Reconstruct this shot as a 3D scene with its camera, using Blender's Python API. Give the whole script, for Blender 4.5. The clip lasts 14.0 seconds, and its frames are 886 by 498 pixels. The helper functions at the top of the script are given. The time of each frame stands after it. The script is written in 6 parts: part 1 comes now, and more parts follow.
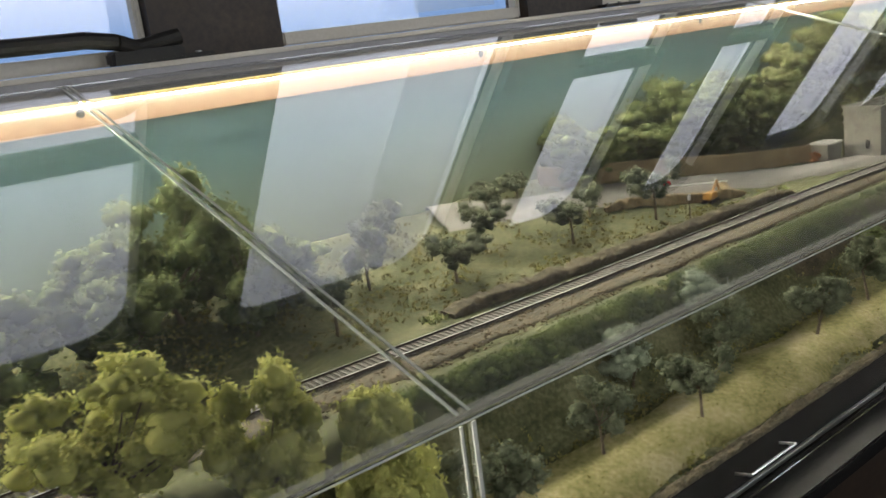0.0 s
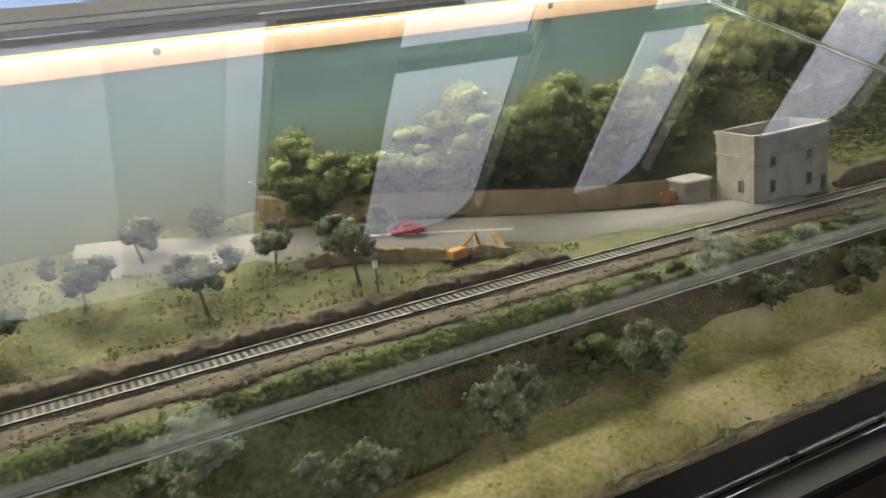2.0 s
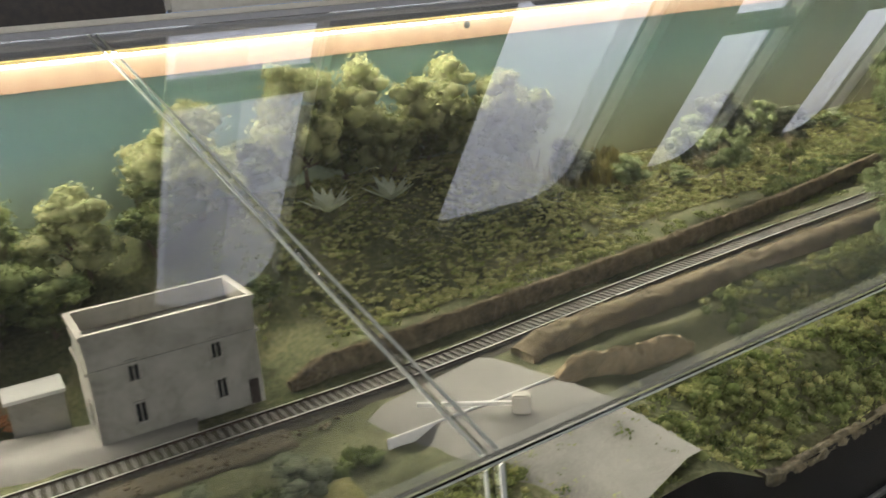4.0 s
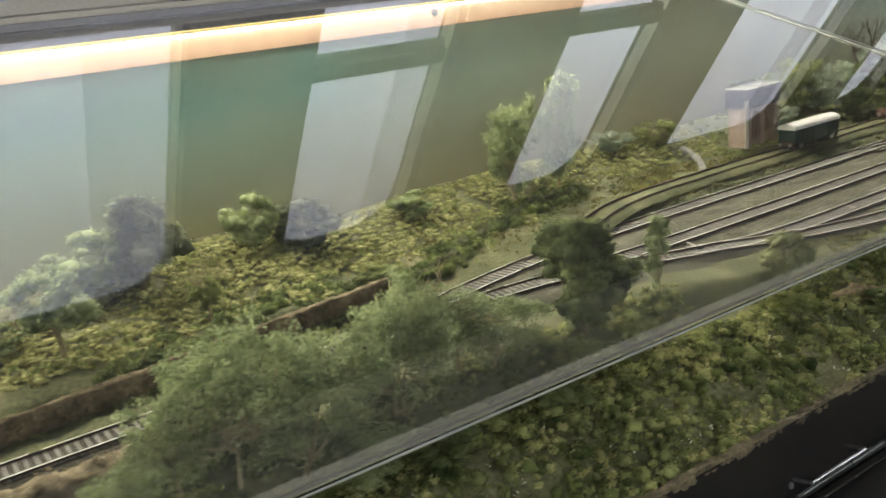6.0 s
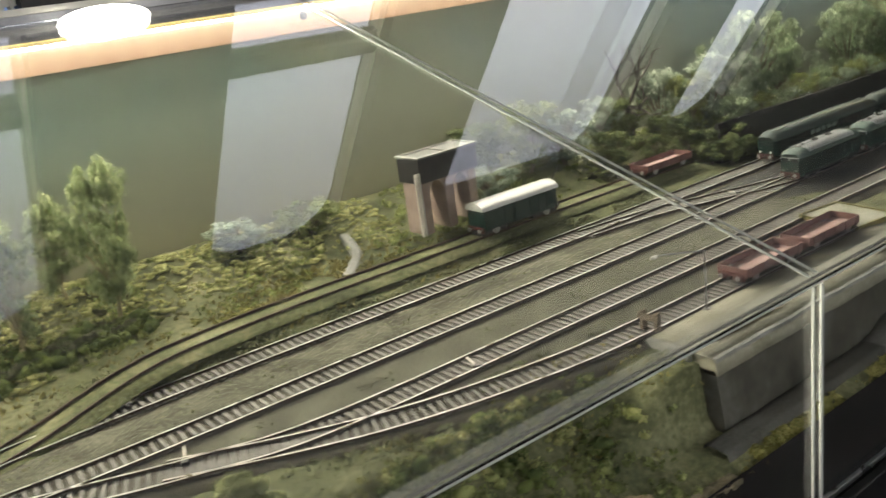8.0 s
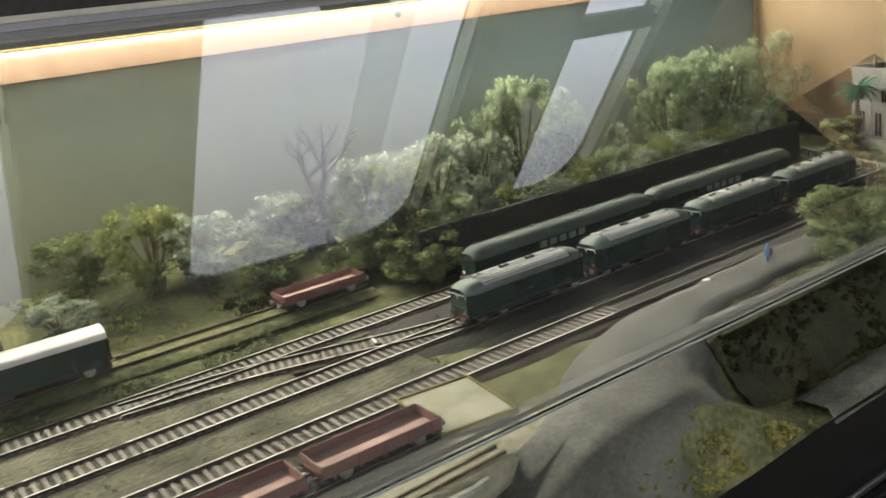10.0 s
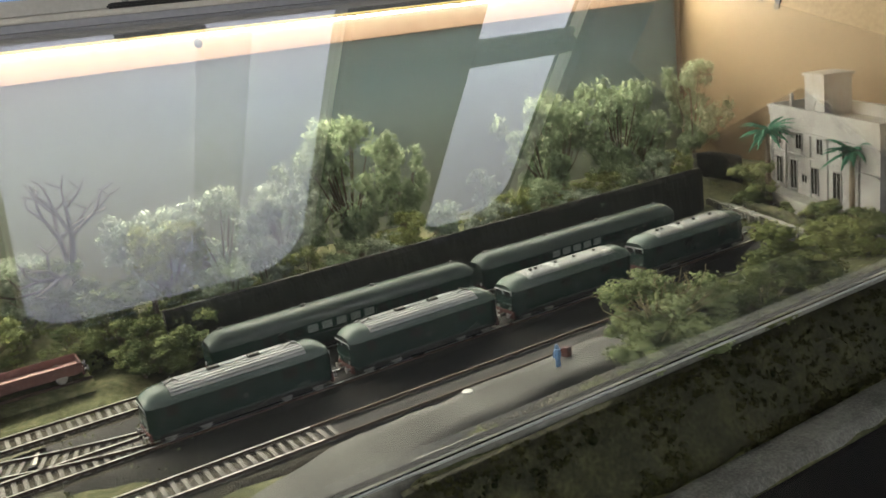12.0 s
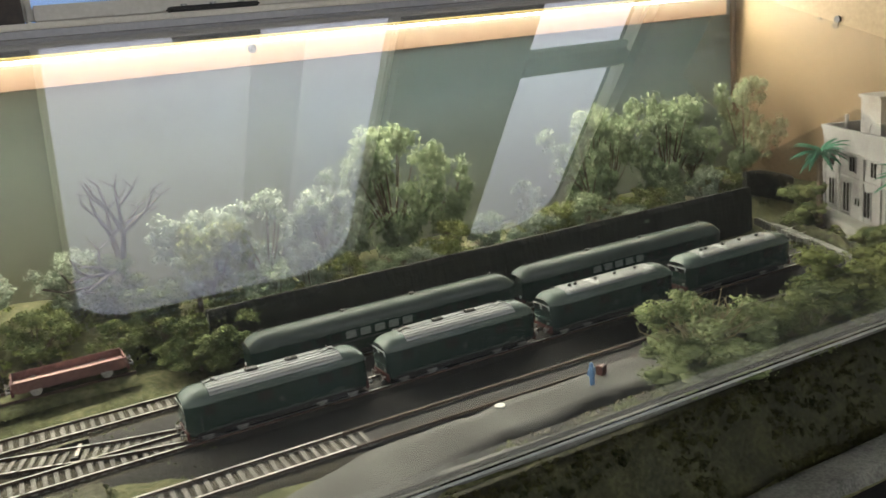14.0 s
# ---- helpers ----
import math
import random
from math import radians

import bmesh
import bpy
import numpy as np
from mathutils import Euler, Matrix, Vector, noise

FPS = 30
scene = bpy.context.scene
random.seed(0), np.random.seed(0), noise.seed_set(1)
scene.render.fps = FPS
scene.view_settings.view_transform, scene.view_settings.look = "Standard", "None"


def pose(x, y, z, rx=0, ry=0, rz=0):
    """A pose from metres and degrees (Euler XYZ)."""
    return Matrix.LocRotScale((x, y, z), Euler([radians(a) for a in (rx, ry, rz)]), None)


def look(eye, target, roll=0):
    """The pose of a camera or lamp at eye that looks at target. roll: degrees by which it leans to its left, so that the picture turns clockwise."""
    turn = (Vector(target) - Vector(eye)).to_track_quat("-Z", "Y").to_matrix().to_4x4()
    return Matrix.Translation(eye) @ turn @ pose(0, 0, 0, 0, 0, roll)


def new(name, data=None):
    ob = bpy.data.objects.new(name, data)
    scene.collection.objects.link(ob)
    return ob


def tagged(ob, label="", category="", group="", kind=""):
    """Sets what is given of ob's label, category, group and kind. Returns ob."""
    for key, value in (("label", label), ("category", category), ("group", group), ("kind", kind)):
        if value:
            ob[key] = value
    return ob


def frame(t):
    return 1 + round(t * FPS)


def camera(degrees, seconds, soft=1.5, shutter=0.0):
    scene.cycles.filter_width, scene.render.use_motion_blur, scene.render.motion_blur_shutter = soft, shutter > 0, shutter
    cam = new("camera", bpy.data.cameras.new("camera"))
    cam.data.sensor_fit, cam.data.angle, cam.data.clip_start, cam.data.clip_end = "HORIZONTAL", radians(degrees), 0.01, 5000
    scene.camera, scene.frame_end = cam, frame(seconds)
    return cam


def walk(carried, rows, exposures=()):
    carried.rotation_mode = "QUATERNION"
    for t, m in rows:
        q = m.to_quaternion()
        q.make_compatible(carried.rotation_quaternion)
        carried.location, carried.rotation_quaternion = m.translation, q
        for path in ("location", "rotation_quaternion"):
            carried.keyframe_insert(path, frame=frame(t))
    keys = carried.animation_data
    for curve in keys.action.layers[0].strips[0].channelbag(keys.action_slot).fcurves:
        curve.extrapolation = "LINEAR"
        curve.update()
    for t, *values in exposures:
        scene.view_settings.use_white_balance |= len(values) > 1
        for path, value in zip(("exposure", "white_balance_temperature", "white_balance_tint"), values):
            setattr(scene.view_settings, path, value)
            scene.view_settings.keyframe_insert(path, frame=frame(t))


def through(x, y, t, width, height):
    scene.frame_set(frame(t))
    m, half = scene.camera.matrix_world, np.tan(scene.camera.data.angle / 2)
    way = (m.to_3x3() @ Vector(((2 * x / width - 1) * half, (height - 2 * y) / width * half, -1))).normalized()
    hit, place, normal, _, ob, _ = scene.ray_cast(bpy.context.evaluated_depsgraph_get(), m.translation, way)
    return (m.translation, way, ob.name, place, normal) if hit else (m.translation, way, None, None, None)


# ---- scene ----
cam = camera(54.4, 14.0, 1.5, 0.15)
PATH = [
    (0, (-3.319, -0.721, 0.336), (-2.14, 0.824, -0.137), -7.4),
    (0.5, (-3.125, -0.69, 0.337), (-1.963, 0.864, -0.147), -7.2),
    (1, (-2.882, -0.768, 0.332), (-1.914, 0.908, -0.172), -7.3),
    (1.5, (-2.719, -0.826, 0.335), (-1.848, 0.892, -0.203), -6.4),
    (2, (-2.554, -0.794, 0.331), (-1.696, 0.924, -0.226), -6.0),
    (2.5, (-2.372, -0.711, 0.351), (-1.443, 0.969, -0.209), -5.5),
    (3, (-2.187, -0.673, 0.354), (-1.167, 0.951, -0.213), -5.1),
    (3.1, (-2.139, -0.678, 0.347), (-1.104, 0.939, -0.213), -5.0),
    (5.3, (-1.136, -0.595, 0.33), (-0.083, 1.016, -0.213), -5.6),
    (5.5, (-1.028, -0.6, 0.332), (0.029, 1.005, -0.223), -5.9),
    (6, (-0.786, -0.674, 0.325), (0.247, 0.944, -0.238), -6.4),
    (6.5, (-0.624, -0.678, 0.322), (0.389, 0.944, -0.265), -6.7),
    (7, (-0.455, -0.616, 0.324), (0.561, 1.0, -0.273), -7.0),
    (7.5, (-0.334, -0.594, 0.335), (0.717, 0.994, -0.275), -7.3),
    (8, (-0.16, -0.615, 0.33), (0.929, 0.95, -0.276), -7.8),
    (8.5, (0.019, -0.665, 0.32), (1.108, 0.907, -0.266), -7.2),
    (9, (0.137, -0.666, 0.304), (1.212, 0.927, -0.25), -6.8),
    (9.2, (0.187, -0.645, 0.3), (1.259, 0.952, -0.25), -7.0),
    (11.3, (0.734, -0.618, 0.301), (1.781, 1.009, -0.207), -8.1),
    (11.5, (0.751, -0.627, 0.295), (1.773, 1.016, -0.212), -7.8),
    (12, (0.768, -0.629, 0.288), (1.744, 1.044, -0.212), -7.3),
    (12.5, (0.775, -0.625, 0.288), (1.714, 1.068, -0.212), -6.8),
    (13, (0.772, -0.628, 0.29), (1.683, 1.081, -0.209), -6.3),
    (13.5, (0.773, -0.633, 0.293), (1.668, 1.088, -0.196), -6.1),
    (14, (0.774, -0.636, 0.296), (1.655, 1.094, -0.185), -5.8),
]
walk(cam, [(t, look(eye, target, roll)) for t, eye, target, roll in PATH])

# ---- light ----
world = bpy.data.worlds.new("sky")
scene.world = world
world.use_nodes = True
wn = world.node_tree.nodes
sky = wn.new("ShaderNodeTexSky")
sky.sky_type, sky.sun_disc, sky.sun_elevation, sky.sun_rotation = "NISHITA", False, radians(40), radians(180)
world.node_tree.links.new(sky.outputs[0], wn["Background"].inputs[0])
wn["Background"].inputs[1].default_value = 0.1
scene.view_settings.exposure = 0.0
LED_POWER = 18.5
DAYLIGHT = 1.35
SIDE_POWER = 4.1


def area_lamp(name, m, sx, sy, power, colour):
    lamp = bpy.data.lights.new(name, "AREA")
    lamp.shape, lamp.size, lamp.size_y, lamp.energy, lamp.color = "RECTANGLE", sx, sy, power, colour
    ob = new(name, lamp)
    ob.matrix_world = m
    return ob


# the LED tape along the top of the back board shines down and forward over the layout
for k in range(4):
    x = -3.41 + 1.5 * k
    area_lamp("led_light", look((x, 0.371, 0.3145), (x, 0.371 - 0.2, 0.243)), 1.5, 0.002, LED_POWER, (1.0, 0.94, 0.78))

# daylight through the windows of the opposite coach side
for x in (-4.1, -2.6, -1.1, 0.4, 1.9):
    area_lamp("window_daylight", look((x, -1.68, 0.62), (x, 0, 0.4)), 0.9, 0.6, SIDE_POWER, (0.93, 0.96, 1.0))


# ---- materials ----
def nodes(name):
    m = bpy.data.materials.new(name)
    m.use_nodes = True
    return m, m.node_tree, m.node_tree.nodes["Principled BSDF"]


def mat(name, colours, rough=0.7, metal=0.0, scale=60.0, fine=400.0, bump=0.3, mix=0.5, spec=0.4, dist=0.0015, space="Object"):
    """Two or three colours mixed by noise at two scales, with fine relief."""
    m, nt, p = nodes(name)
    p.inputs["Metallic"].default_value, p.inputs["Specular IOR Level"].default_value = metal, spec
    co = nt.nodes.new("ShaderNodeTexCoord")
    n1, n2 = nt.nodes.new("ShaderNodeTexNoise"), nt.nodes.new("ShaderNodeTexNoise")
    for n, s in ((n1, scale), (n2, fine)):
        n.inputs["Scale"].default_value, n.inputs["Detail"].default_value = s, 5
        nt.links.new(co.outputs[space], n.inputs["Vector"])
    add = nt.nodes.new("ShaderNodeMix")
    add.inputs[0].default_value = mix
    nt.links.new(n1.outputs[0], add.inputs[2])
    nt.links.new(n2.outputs[0], add.inputs[3])
    ramp = nt.nodes.new("ShaderNodeValToRGB")
    e = ramp.color_ramp.elements
    e[0].position, e[1].position = 0.36, 0.64
    e[0].color, e[1].color = (*colours[0], 1), (*colours[-1], 1)
    if len(colours) == 3:
        e.new(0.5).color = (*colours[1], 1)
    nt.links.new(add.outputs[0], ramp.inputs[0])
    nt.links.new(ramp.outputs[0], p.inputs["Base Color"])
    rr = nt.nodes.new("ShaderNodeMapRange")
    rr.inputs[3].default_value, rr.inputs[4].default_value = max(0.02, rough - 0.1), min(1.0, rough + 0.1)
    nt.links.new(n1.outputs[0], rr.inputs[0])
    nt.links.new(rr.outputs[0], p.inputs["Roughness"])
    b = nt.nodes.new("ShaderNodeBump")
    b.inputs["Strength"].default_value, b.inputs["Distance"].default_value = bump, dist
    nt.links.new(n2.outputs[0], b.inputs["Height"])
    nt.links.new(b.outputs[0], p.inputs["Normal"])
    return m


def leafy(name, dark, light, through=0.3):
    """Foliage: colour varied leaf by leaf and clump by clump, some light passing through."""
    m, nt, p = nodes(name)
    geo, ramp = nt.nodes.new("ShaderNodeNewGeometry"), nt.nodes.new("ShaderNodeValToRGB")
    ramp.color_ramp.elements[0].color, ramp.color_ramp.elements[1].color = (*dark, 1), (*light, 1)
    clump, add = nt.nodes.new("ShaderNodeTexNoise"), nt.nodes.new("ShaderNodeMath")
    clump.inputs["Scale"].default_value, clump.inputs["Detail"].default_value = 34.0, 3
    nt.links.new(geo.outputs["Position"], clump.inputs["Vector"])
    spread = nt.nodes.new("ShaderNodeMapRange")
    spread.inputs[1].default_value, spread.inputs[2].default_value = 0.32, 0.68
    spread.inputs[3].default_value, spread.inputs[4].default_value = -0.1, 0.65
    nt.links.new(clump.outputs[0], spread.inputs[0])
    add.operation, add.inputs[1].default_value = "MULTIPLY_ADD", 0.45
    nt.links.new(geo.outputs["Random Per Island"], add.inputs[0])
    nt.links.new(spread.outputs[0], add.inputs[2])
    nt.links.new(add.outputs[0], ramp.inputs[0])
    tr, mx = nt.nodes.new("ShaderNodeBsdfTranslucent"), nt.nodes.new("ShaderNodeMixShader")
    p.inputs["Roughness"].default_value, p.inputs["Specular IOR Level"].default_value = 0.9, 0.1
    mx.inputs[0].default_value = through
    nt.links.new(ramp.outputs[0], p.inputs["Base Color"])
    nt.links.new(ramp.outputs[0], tr.inputs[0])
    nt.links.new(p.outputs[0], mx.inputs[1])
    nt.links.new(tr.outputs[0], mx.inputs[2])
    nt.links.new(mx.outputs[0], nt.nodes["Material Output"].inputs[0])
    return m


def glow(name, colour, strength):
    m, nt, p = nodes(name)
    p.inputs["Base Color"].default_value = (*colour, 1)
    p.inputs["Emission Color"].default_value, p.inputs["Emission Strength"].default_value = (*colour, 1), strength
    return m


def by_height(name, low, high, z0, z1, strength):
    """A glowing distance whose colour goes from low to high between two heights."""
    m, nt, p = nodes(name)
    co, sep, mr, mx = (nt.nodes.new("ShaderNode" + k) for k in ("NewGeometry", "SeparateXYZ", "MapRange", "MixRGB"))
    mr.inputs[1].default_value, mr.inputs[2].default_value = z0, z1
    nt.links.new(co.outputs["Position"], sep.inputs[0])
    nt.links.new(sep.outputs[2], mr.inputs[0])
    nt.links.new(mr.outputs[0], mx.inputs[0])
    mx.inputs[1].default_value, mx.inputs[2].default_value = (*low, 1), (*high, 1)
    p.inputs["Base Color"].default_value = (0, 0, 0, 1)
    nt.links.new(mx.outputs[0], p.inputs["Emission Color"])
    p.inputs["Emission Strength"].default_value = strength
    return m


def glass(name, tint=(1, 1, 1), rough=0.0):
    m, nt, p = nodes(name)
    p.inputs["Base Color"].default_value = (*tint, 1)
    p.inputs["Roughness"].default_value, p.inputs["IOR"].default_value, p.inputs["Transmission Weight"].default_value = rough, 1.5, 1.0
    return m


def hazy_dust_glass():
    """Clear glass with a thin uneven film of dust, its pale mix also painting in haze."""
    m, nt, p = nodes("hazy_dust_glass")
    p.inputs["Roughness"].default_value, p.inputs["IOR"].default_value, p.inputs["Transmission Weight"].default_value = 0.0, 1.5, 1.0
    n, mr = nt.nodes.new("ShaderNodeTexNoise"), nt.nodes.new("ShaderNodeMapRange")
    n.inputs["Scale"].default_value, n.inputs["Detail"].default_value = 5.0, 6
    mr.inputs[3].default_value, mr.inputs[4].default_value = 0.002, 0.024
    df, mx = nt.nodes.new("ShaderNodeBsdfDiffuse"), nt.nodes.new("ShaderNodeMixShader")
    df.inputs[0].default_value = (0.7, 0.72, 0.7, 1)
    nt.links.new(n.outputs[0], mr.inputs[0])
    nt.links.new(mr.outputs[0], mx.inputs[0])
    nt.links.new(p.outputs[0], mx.inputs[1])
    nt.links.new(df.outputs[0], mx.inputs[2])
    nt.links.new(mx.outputs[0], nt.nodes["Material Output"].inputs[0])
    return m


def painted_backdrop():
    """Hand-painted distance: teal sky to the west, grey-olive to the east, ochre haze low down."""
    m, nt, p = nodes("painted_backdrop")
    geo, sep = nt.nodes.new("ShaderNodeNewGeometry"), nt.nodes.new("ShaderNodeSeparateXYZ")
    nt.links.new(geo.outputs["Position"], sep.inputs[0])
    noise_n = nt.nodes.new("ShaderNodeTexNoise")
    noise_n.inputs["Scale"].default_value = 5.0
    nt.links.new(geo.outputs["Position"], noise_n.inputs["Vector"])

    def ramp(axis, a, b, stops):
        mr = nt.nodes.new("ShaderNodeMapRange")
        mr.inputs[1].default_value, mr.inputs[2].default_value = a, b
        nt.links.new(sep.outputs[axis], mr.inputs[0])
        ad = nt.nodes.new("ShaderNodeMath")
        ad.operation = "MULTIPLY_ADD"
        ad.inputs[1].default_value = 0.22
        nt.links.new(noise_n.outputs[0], ad.inputs[0])
        nt.links.new(mr.outputs[0], ad.inputs[2])
        r = nt.nodes.new("ShaderNodeValToRGB")
        e = r.color_ramp.elements
        e[0].position, e[0].color = stops[0][0], (*stops[0][1], 1)
        e[1].position, e[1].color = stops[-1][0], (*stops[-1][1], 1)
        for q, c in stops[1:-1]:
            e.new(q).color = (*c, 1)
        nt.links.new(ad.outputs[0], r.inputs[0])
        return r
    top = ramp(0, -3.6, 1.9, [(0.100, (0.150, 0.259, 0.276)), (0.450, (0.150, 0.259, 0.276)), (0.680, (0.143, 0.251, 0.218)), (0.850, (0.226, 0.251, 0.185)), (0.960, (0.192, 0.243, 0.226)), (1.070, (0.176, 0.243, 0.259))])
    low = ramp(0, -3.6, 1.9, [(0.100, (0.268, 0.335, 0.218)), (0.500, (0.285, 0.301, 0.167)), (0.800, (0.301, 0.293, 0.185)), (1.050, (0.251, 0.276, 0.218))])
    mr = nt.nodes.new("ShaderNodeMapRange")
    mr.inputs[1].default_value, mr.inputs[2].default_value = 0.06, 0.22
    nt.links.new(sep.outputs[2], mr.inputs[0])
    mx = nt.nodes.new("ShaderNodeMixRGB")
    nt.links.new(mr.outputs[0], mx.inputs[0])
    nt.links.new(low.outputs[0], mx.inputs[1])
    nt.links.new(top.outputs[0], mx.inputs[2])
    nt.links.new(mx.outputs[0], p.inputs["Base Color"])
    p.inputs["Roughness"].default_value = 0.75
    return m


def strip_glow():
    """Board lit by the tape, painted as glow: peach below, yellower under the light points, faint upright streaks."""
    m, nt, p = nodes("lit_board_glow")
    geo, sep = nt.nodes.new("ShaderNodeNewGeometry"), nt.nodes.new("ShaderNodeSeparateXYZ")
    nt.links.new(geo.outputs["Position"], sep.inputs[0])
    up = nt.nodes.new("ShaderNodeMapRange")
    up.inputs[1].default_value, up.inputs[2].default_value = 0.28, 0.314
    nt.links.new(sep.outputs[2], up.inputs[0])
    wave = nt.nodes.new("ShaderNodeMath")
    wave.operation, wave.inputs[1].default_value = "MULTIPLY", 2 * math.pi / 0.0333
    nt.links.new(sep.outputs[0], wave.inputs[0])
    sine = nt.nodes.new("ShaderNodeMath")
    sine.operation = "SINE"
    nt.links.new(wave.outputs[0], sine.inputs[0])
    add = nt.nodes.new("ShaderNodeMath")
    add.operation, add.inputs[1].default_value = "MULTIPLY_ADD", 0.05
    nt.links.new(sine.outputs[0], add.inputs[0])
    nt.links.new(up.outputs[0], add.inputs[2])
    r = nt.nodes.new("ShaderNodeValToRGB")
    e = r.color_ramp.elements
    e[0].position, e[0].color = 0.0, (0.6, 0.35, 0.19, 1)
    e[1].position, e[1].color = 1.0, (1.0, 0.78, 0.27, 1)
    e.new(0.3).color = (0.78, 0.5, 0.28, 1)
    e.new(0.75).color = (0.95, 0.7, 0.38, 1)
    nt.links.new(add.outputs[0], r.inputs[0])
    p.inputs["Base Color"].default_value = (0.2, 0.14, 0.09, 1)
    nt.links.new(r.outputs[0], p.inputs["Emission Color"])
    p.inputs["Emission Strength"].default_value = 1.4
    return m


def sheer():
    """Thin drab curtain cloth that lets most of the daylight straight through."""
    m, nt, p = nodes("sheer_curtain")
    wave, mr = nt.nodes.new("ShaderNodeTexWave"), nt.nodes.new("ShaderNodeMapRange")
    wave.inputs["Scale"].default_value = 14.0
    mr.inputs[3].default_value, mr.inputs[4].default_value = 0.1, 0.17
    cloth, tr, mx = (nt.nodes.new("ShaderNode" + k) for k in ("BsdfTranslucent", "BsdfTransparent", "MixShader"))
    cloth.inputs[0].default_value = (0.7, 0.68, 0.52, 1)
    nt.links.new(wave.outputs[0], mr.inputs[0])
    nt.links.new(mr.outputs[0], mx.inputs[0])
    nt.links.new(tr.outputs[0], mx.inputs[1])
    nt.links.new(cloth.outputs[0], mx.inputs[2])
    nt.links.new(mx.outputs[0], nt.nodes["Material Output"].inputs[0])
    return m


def sealant():
    """Clear silicone: mostly see-through, a little milky."""
    m, nt, p = nodes("clear_sealant")
    p.inputs["Base Color"].default_value = (0.85, 0.83, 0.7, 1)
    p.inputs["Roughness"].default_value = 0.8
    n = nt.nodes.new("ShaderNodeTexNoise")
    n.inputs["Scale"].default_value = 14.0
    mr = nt.nodes.new("ShaderNodeMapRange")
    mr.inputs[3].default_value, mr.inputs[4].default_value = 0.04, 0.26
    tr, mx = nt.nodes.new("ShaderNodeBsdfTransparent"), nt.nodes.new("ShaderNodeMixShader")
    nt.links.new(n.outputs[0], mr.inputs[0])
    nt.links.new(mr.outputs[0], mx.inputs[0])
    nt.links.new(tr.outputs[0], mx.inputs[1])
    nt.links.new(p.outputs[0], mx.inputs[2])
    nt.links.new(mx.outputs[0], nt.nodes["Material Output"].inputs[0])
    return m


GRASS = mat("static_grass", [(0.045, 0.052, 0.025), (0.105, 0.113, 0.055), (0.2, 0.195, 0.112)], 0.95, 0, 16, 190, 0.9, 0.45, 0.1)
BALLAST = mat("ballast_stones", [(0.022, 0.02, 0.014), (0.058, 0.053, 0.037), (0.125, 0.115, 0.082)], 0.95, 0, 60, 700, 1.0, 0.65, 0.2, 0.002)
RAILTOP = mat("polished_rail", [(0.75, 0.73, 0.7), (0.92, 0.91, 0.88)], 0.3, 1.0, 40, 300, 0.03)
RUST = mat("rusty_web", [(0.03, 0.02, 0.013), (0.085, 0.055, 0.035)], 0.8, 0, 90, 500, 0.2)
SLEEPER = mat("weathered_sleeper", [(0.1, 0.096, 0.084), (0.23, 0.22, 0.196)], 0.85, 0, 40, 500)
GREEN = mat("dark_green_paint", [(0.008, 0.023, 0.018), (0.016, 0.039, 0.031)], 0.25, 0, 30, 500, 0.03, spec=0.5)
ROOF = mat("grey_green_roof", [(0.05, 0.066, 0.058), (0.085, 0.105, 0.095)], 0.2, 0, 25, 400, 0.05)
# green roof paint lightened: the window light's sheen is put into its colour
LOCOROOF = mat("sheen_loco_roof", [(0.0725, 0.107, 0.0928), (0.131, 0.174, 0.152)], 0.24, 0, 25, 400, 0.05, spec=0.6)
SILVER = mat("silver_roof_panel", [(0.5, 0.52, 0.51), (0.68, 0.7, 0.69)], 0.33, 0.35, 40, 500, 0.05)
PANEL = mat("dull_roof_panel", [(0.26, 0.28, 0.27), (0.38, 0.41, 0.395)], 0.26, 0.25, 40, 500, 0.05)
WHITE = mat("white_paint", [(0.62, 0.62, 0.58), (0.8, 0.8, 0.76)], 0.5, 0, 40, 500, 0.05)
BLIND = mat("window_blind", [(0.15, 0.175, 0.16), (0.24, 0.27, 0.25)], 0.25, 0, 100, 500, 0.02)
DARKGLASS = mat("dark_window", [(0.008, 0.01, 0.01), (0.02, 0.022, 0.022)], 0.12, 0, 60, 300, 0.0)
RED = mat("oxide_red", [(0.105, 0.052, 0.044), (0.19, 0.098, 0.083)], 0.7, 0, 50, 400, 0.1)
PINKFLOOR = mat("dusty_wagon_floor", [(0.3, 0.19, 0.165), (0.42, 0.28, 0.25)], 0.85, 0, 50, 600, 0.2)
MATTBLACK = mat("matt_black_board", [(0.003, 0.003, 0.003), (0.009, 0.0085, 0.008)], 0.8, 0, 30, 300, 0.15, spec=0.15)
GREYWOOD = mat("bare_grey_wood", [(0.04, 0.035, 0.028), (0.1, 0.088, 0.072)], 0.95, 0, 60, 400, 0.4)
BEAM = mat("red_buffer_beam", [(0.05, 0.014, 0.011), (0.095, 0.024, 0.018)], 0.5, 0, 60, 500, 0.05)
BLACK = mat("black_paint", [(0.006, 0.006, 0.006), (0.02, 0.019, 0.018)], 0.55, 0, 60, 400, 0.1)
STEEL = mat("dull_steel", [(0.25, 0.25, 0.24), (0.45, 0.45, 0.43)], 0.4, 0.8, 60, 400, 0.05)
ALU = mat("aluminium_edge", [(0.6, 0.6, 0.6), (0.8, 0.8, 0.8)], 0.3, 1.0, 30, 300, 0.03)
PLASTER = mat("pale_plaster", [(0.42, 0.39, 0.33), (0.6, 0.57, 0.5)], 0.9, 0, 30, 300, 0.2)
YARDSOIL = mat("dusty_yard_soil", [(0.036, 0.036, 0.024), (0.084, 0.084, 0.058), (0.155, 0.153, 0.113)], 0.95, 0, 30, 240, 0.9, 0.45, 0.1)
